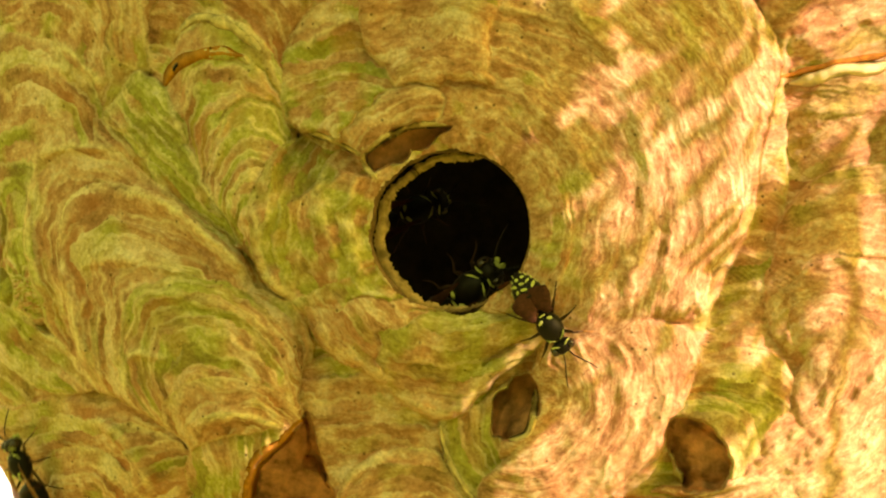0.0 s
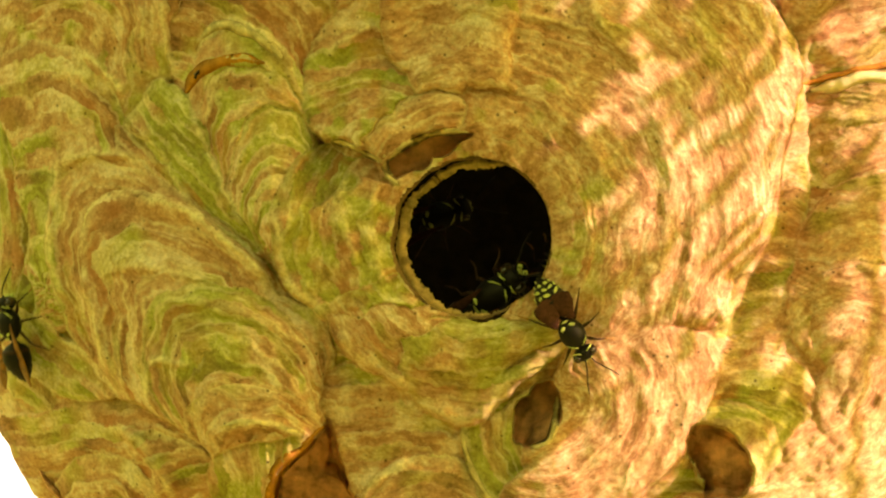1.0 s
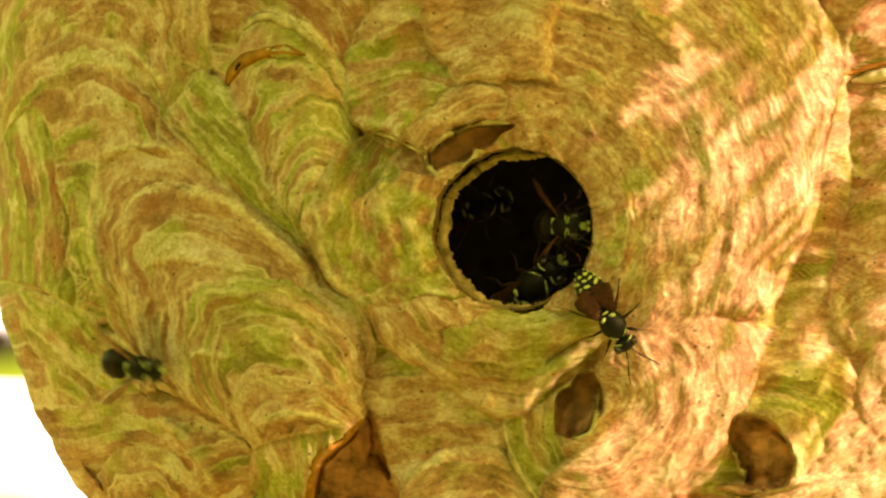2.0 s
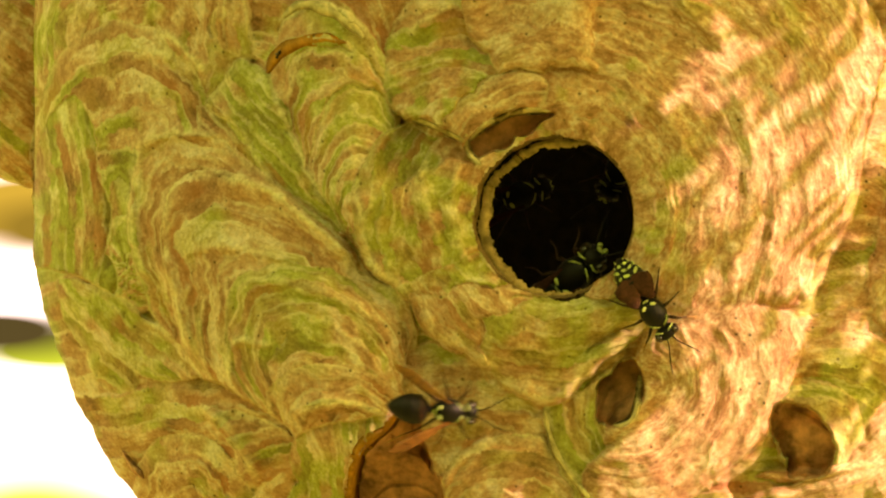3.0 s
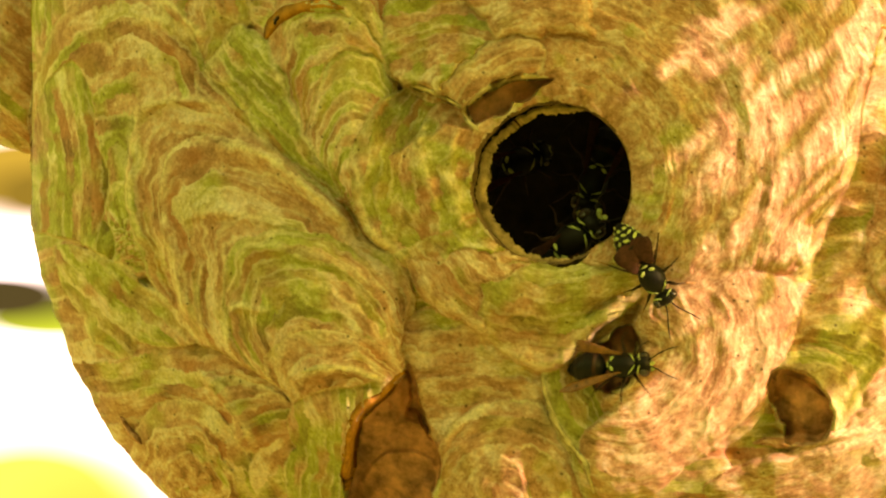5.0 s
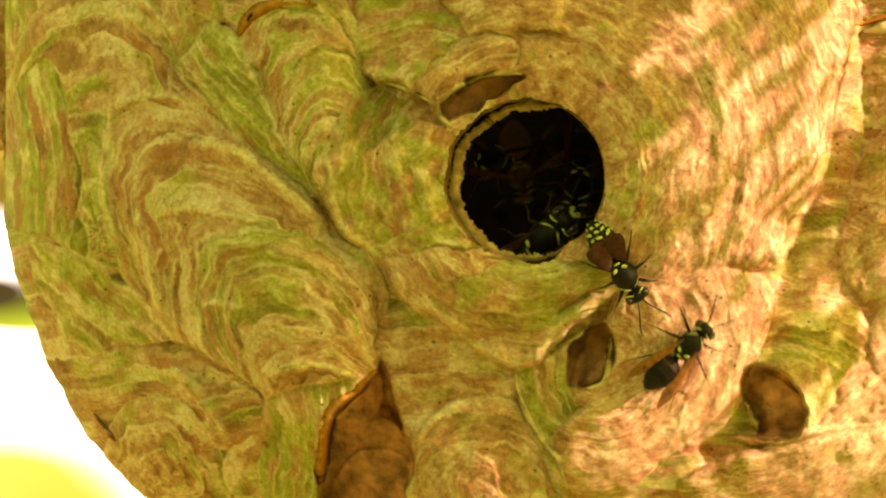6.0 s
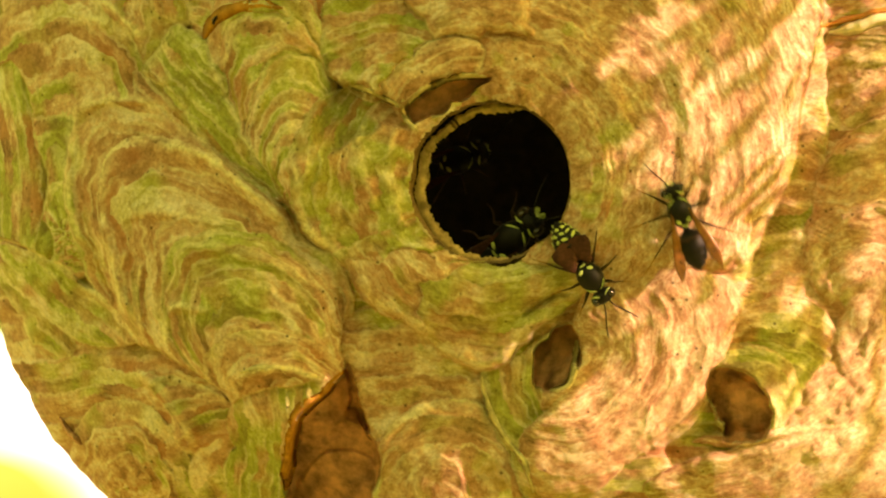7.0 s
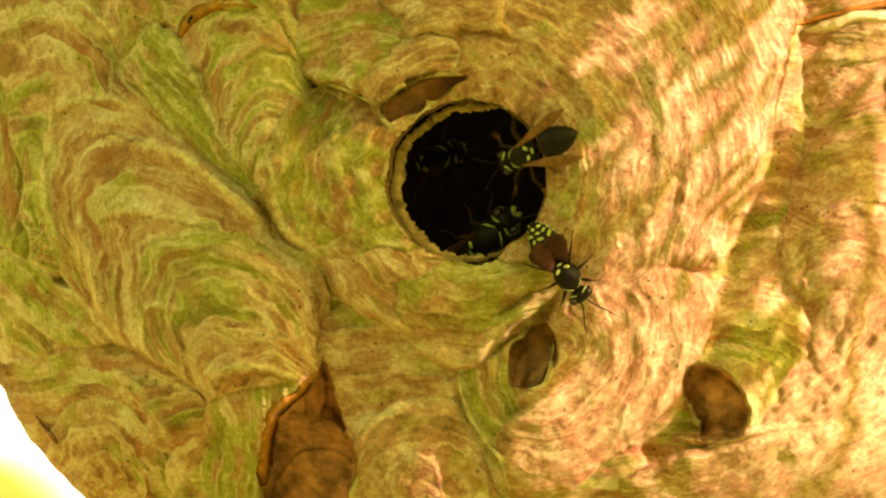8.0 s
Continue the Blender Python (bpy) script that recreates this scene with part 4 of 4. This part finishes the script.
def profile_bm(stations, MM, sides=18, flat=0.92):
    """A body of revolution about x through (x, radius) stations."""
    bm = bmesh.new()
    rings = []
    for x, r, dz in stations:
        rings.append([bm.verts.new((x * MM, r * math.cos(a) * MM, (dz + r * flat * math.sin(a)) * MM)) for a in (2 * math.pi * k / sides for k in range(sides))])
    for a, b in zip(rings, rings[1:]):
        for k in range(sides):
            bm.faces.new((a[k], a[(k + 1) % sides], b[(k + 1) % sides], b[k]))
    bm.faces.new(rings[0])
    bm.faces.new(rings[-1])
    bmesh.ops.recalc_face_normals(bm, faces=bm.faces)
    return bm


def spot_bm(x, y, z, rx, ry, rz, MM, turn=0.0):
    bm = blob_bm((0, 0, 0), (rx * MM, ry * MM, rz * MM), 10, 6)
    bmesh.ops.transform(bm, matrix=pose(x * MM, y * MM, z * MM, 0, 0, turn), verts=bm.verts)
    return bm


def wing_bm(length, width, side, MM):
    """A folded wing: a long narrow blade with a thicker leading edge."""
    bm = bmesh.new()
    n = 14
    top, low = [], []
    for k in range(n + 1):
        s = k / n
        w = width * (0.22 + 0.78 * math.sin(math.pi * 0.5 * min(1, s * 1.5)) ** 1.5) * (1 - max(0, s - 0.8) / 0.2 * 0.8)
        for lst, dz in ((top, 0.04), (low, -0.04)):
            lst.append([bm.verts.new((-s * length * MM, side * y * MM, (dz + 0.25 * math.sin(s * 3)) * MM)) for y in (-w * 0.45, -w * 0.1, w * 0.25, w * 0.55)])
    for lst in (top, low):
        for a, b in zip(lst, lst[1:]):
            for k in range(3):
                bm.faces.new((a[k], a[k + 1], b[k + 1], b[k]))
    for k in (0, 3):
        for a, b, c, d in zip(top, top[1:], low, low[1:]):
            bm.faces.new((a[k], b[k], d[k], c[k]))
    bmesh.ops.recalc_face_normals(bm, faces=bm.faces)
    return bm


def hornet(label, spread=14.0, tip="plain", wing_long=11.5, stance=0.8, size=1.0, wing_wide=1.5, body=None, wings=None, feet=None, wing_up=0.0, wing_back=0.0):
    """A black hornet with pale yellow marks: head along x, back along z, 17 mm long."""
    MM, body = 0.00112 * size, body or BLACK
    thing = new("hornet")
    tagged(thing, label, "hornet", "hornets at the nest")
    thorax = part("thorax", blob_bm((0, 0, 0), (2.9 * MM, 2.15 * MM, 2.1 * MM), 24, 16, spheroid_shape("thorax")), body, thing)
    for s in (-1, 1):
        part("thorax_spot", spot_bm(-1.5, 0.85 * s, 1.58, 0.30, 0.52, 0.16, MM, -25 * s), YELLOW, thorax)
        part("collar_stripe", tube_bm([(1.2 * MM, 1.75 * MM * s, 0.75 * MM), (1.9 * MM, 1.25 * MM * s, 1.15 * MM), (2.45 * MM, 0.35 * MM * s, 1.15 * MM)], [0.08 * MM, 0.15 * MM, 0.07 * MM], 6), YELLOW, thorax)
    part("scutellum", spot_bm(-2.35, 0, 1.1, 0.2, 0.6, 0.16, MM), YELLOW, thorax)
    head = part("head", blob_bm((3.75 * MM, 0, -0.2 * MM), (1.25 * MM, 2.0 * MM, 1.75 * MM), 22, 14, spheroid_shape("head")), body, thing)
    for s in (-1, 1):
        part("eye", blob_bm((3.9 * MM, 1.45 * MM * s, 0.1 * MM), (0.85 * MM, 0.72 * MM, 1.35 * MM), 16, 10), EYE_DARK, head)
        part("brow_stripe", tube_bm([(3.0 * MM, 1.75 * MM * s, 0.75 * MM), (3.15 * MM, 1.2 * MM * s, 1.25 * MM), (3.5 * MM, 0.5 * MM * s, 1.5 * MM)], [0.08 * MM, 0.15 * MM, 0.08 * MM], 6), YELLOW, head)
        part("mandible", blob_bm((4.75 * MM, 0.5 * MM * s, -1.35 * MM), (0.55 * MM, 0.4 * MM, 0.35 * MM), 10, 6), YELLOW, head)
        a = [(4.6, 0.45 * s, 0.55), (5.7, 0.8 * s, 1.25), (6.8, 1.4 * s, 1.4), (8.4, 2.3 * s, 0.9), (9.9, 2.9 * s, 0.0)]
        part("antenna", tube_bm([tuple(c * MM for c in p) for p in a], [0.13 * MM, 0.12 * MM, 0.12 * MM, 0.12 * MM, 0.08 * MM], 6), BLACK, head)
    part("face_plate", blob_bm((4.7 * MM, 0, -0.35 * MM), (0.35 * MM, 0.8 * MM, 0.85 * MM), 14, 8), YELLOW, head)
    abdomen = part("abdomen", profile_bm([(-2.7, 0.35, -0.5), (-3.2, 0.7, -0.5), (-3.9, 1.95, -0.35), (-4.8, 2.5, -0.3), (-6.2, 2.62, -0.35), (-7.6, 2.3, -0.6),
                                          (-8.8, 1.7, -0.95), (-9.8, 0.95, -1.3), (-10.4, 0.2, -1.55)], MM), body, thing)
    for x, r, dz in ((-4.85, 2.5, -0.3), (-6.3, 2.61, -0.36), (-7.65, 2.28, -0.62), (-8.75, 1.73, -0.94), (-9.6, 1.12, -1.23)):
        part("segment", profile_bm([(x + 0.55, r * 0.96, dz), (x, r * 1.035, dz), (x - 0.12, r * 1.03, dz), (x - 0.16, r * 0.95, dz)], MM), BROWN if x > -6 else body, abdomen)
    if tip == "checked":
        rng = random.Random(4)
        for x, r, dz, count in ((-7.6, 2.28, -0.6, 5), (-8.5, 1.84, -0.86, 5), (-9.3, 1.32, -1.12, 4), (-9.95, 0.75, -1.36, 2)):
            for k in range(count):
                a = math.pi * (0.06 + 0.88 * (k + rng.uniform(-0.15, 0.15)) / (count - 1))
                bm = spot_bm(0, 0, 0, rng.uniform(0.24, 0.46), (0.22 + 0.16 * r) * rng.uniform(0.7, 1.3), 0.08, MM, rng.uniform(-40, 40))
                bmesh.ops.transform(bm, matrix=pose(x * MM, r * math.cos(a) * MM, (dz + r * 0.95 * math.sin(a)) * MM, math.degrees(a) - 90, 0, 0), verts=bm.verts)
                part("pale_mark", bm, YELLOW, abdomen)
    for s in (-1, 1):
        wing = part("wing", wing_bm(wing_long, wing_wide, s, MM), wings or WING, thing, "dusky brown folded wing" if wings else "amber translucent wing")
        wing.matrix_local = pose((0.2 - wing_back) * MM, 1.55 * s * MM, (1.5 + wing_up) * MM, 12 * s, -4, -spread * s)
    for s in (-1, 1):
        for name, x, ang, reach in (("foreleg", 1.6, 52, 0.8), ("middle_leg", 0.2, 98, 0.95), ("hind_leg", -1.4, 138, 1.25)):
            c, d = math.cos(radians(ang)), math.sin(radians(ang)) * s
            pts = [(0, 0, 0), (1.3, 0, 0.25), (3.6 * reach, 0, 0.9), (5.9 * reach, 0, -1.2), (7.3 * reach, 0, -1.75), (8.6 * reach, 0, -1.8)]
            pts = [(p[0] * (stance if k > 1 else 1.0), p[1], p[2]) for k, p in enumerate(pts)]
            world_pts = [(p[0] * c * MM, p[0] * d * MM, p[2] * MM) for p in pts]
            leg = part(name, tube_bm(world_pts, [0.26 * MM, 0.30 * MM, 0.17 * MM, 0.10 * MM, 0.07 * MM, 0.05 * MM], 8), LEG, thing)
            part("foot", tube_bm([world_pts[3], tuple(0.5 * (a + b) for a, b in zip(world_pts[3], world_pts[4])), world_pts[4], world_pts[5]], [0.14 * MM, 0.12 * MM, 0.10 * MM, 0.08 * MM], 8), feet or AMBER, leg)
            leg.location = (x * MM, 1.2 * s * MM, -0.9 * MM)
    return thing


def slope_at(u, v):
    """The broad slope of the nest's face round (u, v)."""
    k = 46
    u, v = min(max(u, -100), 1560), min(max(v, -30), 980)
    return (surface_h(u + k, v) - surface_h(u - k, v)) / (2 * k), (surface_h(u, v + k) - surface_h(u, v - k)) / (2 * k)


def on_nest(u, v, heading, lift=26.0, lean=0.0, nod=0.0, h=None, follow=0.6):
    """A hornet's pose on the nest's face: heading clockwise from the right, lean about its length, nod of its head."""
    a = radians(heading)
    su, sv = (0, 0) if h is not None else slope_at(u, v)
    up = Vector((-su * follow, -1, sv * follow)).normalized()
    fwd = Vector((math.cos(a), 0, -math.sin(a)))
    fwd = (fwd - up * fwd.dot(up)).normalized()
    m = Matrix((fwd, up.cross(fwd), up)).transposed().to_4x4()
    if h is None:
        h = max(surface_h(u + du, v + dv) for du in (-18, 0, 18) for dv in (-18, 0, 18))
    return Matrix.Translation(face_point(u, v, h) + up * lift * UNIT) @ m @ pose(0, 0, 0, lean, nod, 0)


rim_hornet = hornet("black hornet with pale checked abdomen standing below the entrance rim", spread=-8, tip="checked", wing_long=4.9, wing_wide=4.4, stance=0.75, size=0.87, wings=DUSKY, wing_up=0.75, wing_back=2.6)
# hornets in the hole get darkened feet: its dimness put into colour
sentry_hornet = hornet("dark hornet half hidden inside the entrance's lower rim", spread=2, wing_long=8.0, stance=0.5, size=1.15, wings=DUSKY, feet=LEG)
inner_hornet = hornet("hornet in the dark deep inside the entrance", spread=5, stance=0.5, wings=DUSKY, feet=LEG)
leaving_hornet = hornet("hornet that comes out of the entrance and flies off", spread=30, stance=0.55, size=0.92)
late_hornet = hornet("hornet moving about in the dark entrance", spread=8, stance=0.6, wings=DUSKY, feet=LEG)
walking_hornet = hornet("black hornet with amber wings walking over the paper", spread=26, stance=0.95, size=0.84, wing_wide=1.9)
flying_hornet = hornet("hornet flying past the nest with open wings", spread=70, size=0.8, body=TAWNY)


WALKED = [  # seconds, place on the nest's face, heading
    (0.0, 35, 825, -108), (0.2, 30, 770, -112), (0.4, 8, 745, -112), (0.6, -5, 682, -106), (0.8, -22, 600, -100), (1.0, -23, 560, -95),
    (1.2, -8, 535, -90), (1.4, -6, 536, -78), (1.5, 0, 557, -62), (1.6, 37, 553, -42), (1.7, 52, 566, -40), (1.8, 84, 592, -18),
    (1.9, 112, 618, -14), (2.0, 146, 647, -8), (2.1, 190, 664, 14), (2.2, 243, 693, 24), (2.7, 470, 745, 8), (3.3, 709, 751, 5),
    (3.5, 748, 795, 10), (3.7, 791, 807, 3), (3.9, 807, 778, -18), (4.0, 830, 760, -34), (4.1, 831, 743, -38), (4.3, 855, 713, -40),
    (4.5, 861, 716, -30), (4.7, 883, 721, -15), (5.2, 950, 745, 10), (5.8, 1021, 747, -5), (6.0, 1083, 700, -45), (6.2, 1087, 684, -50), (6.4, 1118, 634, -66),
    (6.5, 1115, 633, -75), (6.7, 1125, 588, -85), (6.8, 1137, 551, -90), (7.0, 1128, 462, -110), (7.1, 1098, 437, -118),
    (7.2, 1072, 377, -138), (7.4, 986, 350, -160), (7.6, 943, 350, -182), (7.8, 922, 356, -192), (8.0, 901, 364, -202),
]


def stepping(thing, until):
    """Legs that swing in turn while the hornet walks."""
    legs = [c for c in thing.children if "leg" in c.name]
    for k, leg in enumerate(legs):
        x, y, z = leg.location
        rows, n = [], int(until * 10)
        for j in range(n + 1):
            phase = 2 * math.pi * (0.27 * j) + (math.pi if k in (0, 2, 4) else 0)
            rows.append((j / 10, pose(x, y, z, 0, 6 * math.cos(phase), 15 * math.sin(phase))))
        walk(leg, rows)


def winging(thing, size, rows):
    """Wings that open and close on a hornet of that size: rows of (seconds, spread in degrees)."""
    for wing in [c for c in thing.children if c.name.startswith("wing")]:
        s = 1 if wing.location.y > 0 else -1
        mm = 0.00112 * size
        walk(wing, [(t, pose(0.2 * mm, 1.55 * s * mm, 1.5 * mm, 12 * s, -4, -spread * s)) for t, spread in rows])


def still(thing, u, v, heading, **more):
    """A standing hornet that shifts its weight a little."""
    walk(thing, [(t, on_nest(u + 1.2 * math.sin(1.7 * t), v + 1.0 * math.sin(2.3 * t + 1), heading + 1.0 * math.sin(1.3 * t), **more)) for t in (0, 1, 2, 3, 4, 5, 6, 7, 8)])


def motions():
    still(rim_hornet, 972, 574, 57, follow=0.3)
    still(sentry_hornet, 832, 512, -42, h=-70, nod=-26)
    still(inner_hornet, 735, 368, -20, h=-820)
    walk(leaving_hornet, [(0, on_nest(1000, 480, -60, h=-900, nod=-40)), (0.9, on_nest(960, 470, -60, h=-600, nod=-50)), (1.3, on_nest(885, 448, -50, h=-250, nod=-60)),
                          (1.5, on_nest(898, 418, -40, h=-170, nod=-60)), (1.7, on_nest(882, 418, -30, h=-140, nod=-60)), (1.9, on_nest(892, 398, -10, h=-50, nod=-62)),
                          (2.1, on_nest(889, 409, 10, h=10, nod=-58)), (2.2, on_nest(893, 404, 15, h=70, nod=-45)), (2.35, on_nest(1060, 420, 10, h=400, nod=-30)),
                          (2.6, on_nest(1800, 560, 5, h=1400)), (8, on_nest(2600, 700, 5, h=2400))])
    walk(late_hornet, [(0, on_nest(1050, 300, 120, h=-1000)), (2.8, on_nest(950, 310, 120, h=-700)), (3.3, on_nest(880, 352, 120, h=-330, nod=-30)), (3.5, on_nest(884, 362, 125, h=-260, nod=-30)),
                       (3.9, on_nest(862, 352, 110, h=-230, nod=-30)), (4.3, on_nest(870, 372, 130, h=-210, nod=-25)), (4.7, on_nest(868, 395, 120, h=-210, nod=-25)),
                       (5.8, on_nest(890, 420, 100, h=-260, nod=-20)), (6.2, on_nest(892, 420, 100, h=-330, nod=-20)), (6.6, on_nest(920, 400, 100, h=-700)), (7.0, on_nest(1150, 500, 60, h=-800)), (8, on_nest(1160, 510, 60, h=-800))])
    walk(walking_hornet, [(t, on_nest(u, v, a, nod=14 * max(0.0, t - 7.0) ** 2 * 2)) for t, u, v, a in WALKED])
    stepping(walking_hornet, 8.0)
    winging(walking_hornet, 0.84, [(0, 10), (1.2, 8), (1.6, 28), (2.2, 30), (3.3, 32), (4.0, 30), (4.5, 26), (4.8, 15), (5.8, 12), (6.5, 7), (7.0, 10), (7.3, 25), (7.6, 20), (8, 14)])
    walk(flying_hornet, [(0, on_nest(-1500, 600, 0, h=900)), (3.1, on_nest(-700, 610, 0, h=420)), (3.3, on_nest(50, 631, 0, h=330)), (3.5, on_nest(643, 660, -15, h=300)), (3.6, on_nest(715, 760, 20, h=300)),
                         (3.7, on_nest(727, 871, 50, h=300)), (3.9, on_nest(900, 960, 20, h=330)), (4.1, on_nest(1085, 915, -10, h=330)), (4.3, on_nest(1500, 1000, 10, h=400)), (4.6, on_nest(2300, 1300, 40, h=800)),
                         (5.3, on_nest(1300, 1500, 120, h=900)), (5.6, on_nest(880, 1150, 95, h=500)), (5.8, on_nest(801, 747, 80, h=330)), (5.9, on_nest(765, 460, 80, h=60)), (6.0, on_nest(790, 400, 80, h=-450)), (6.2, on_nest(960, 300, 60, h=-800)), (6.5, on_nest(1150, 200, 60, h=-820)), (8, on_nest(1160, 190, 60, h=-800))])


motions()
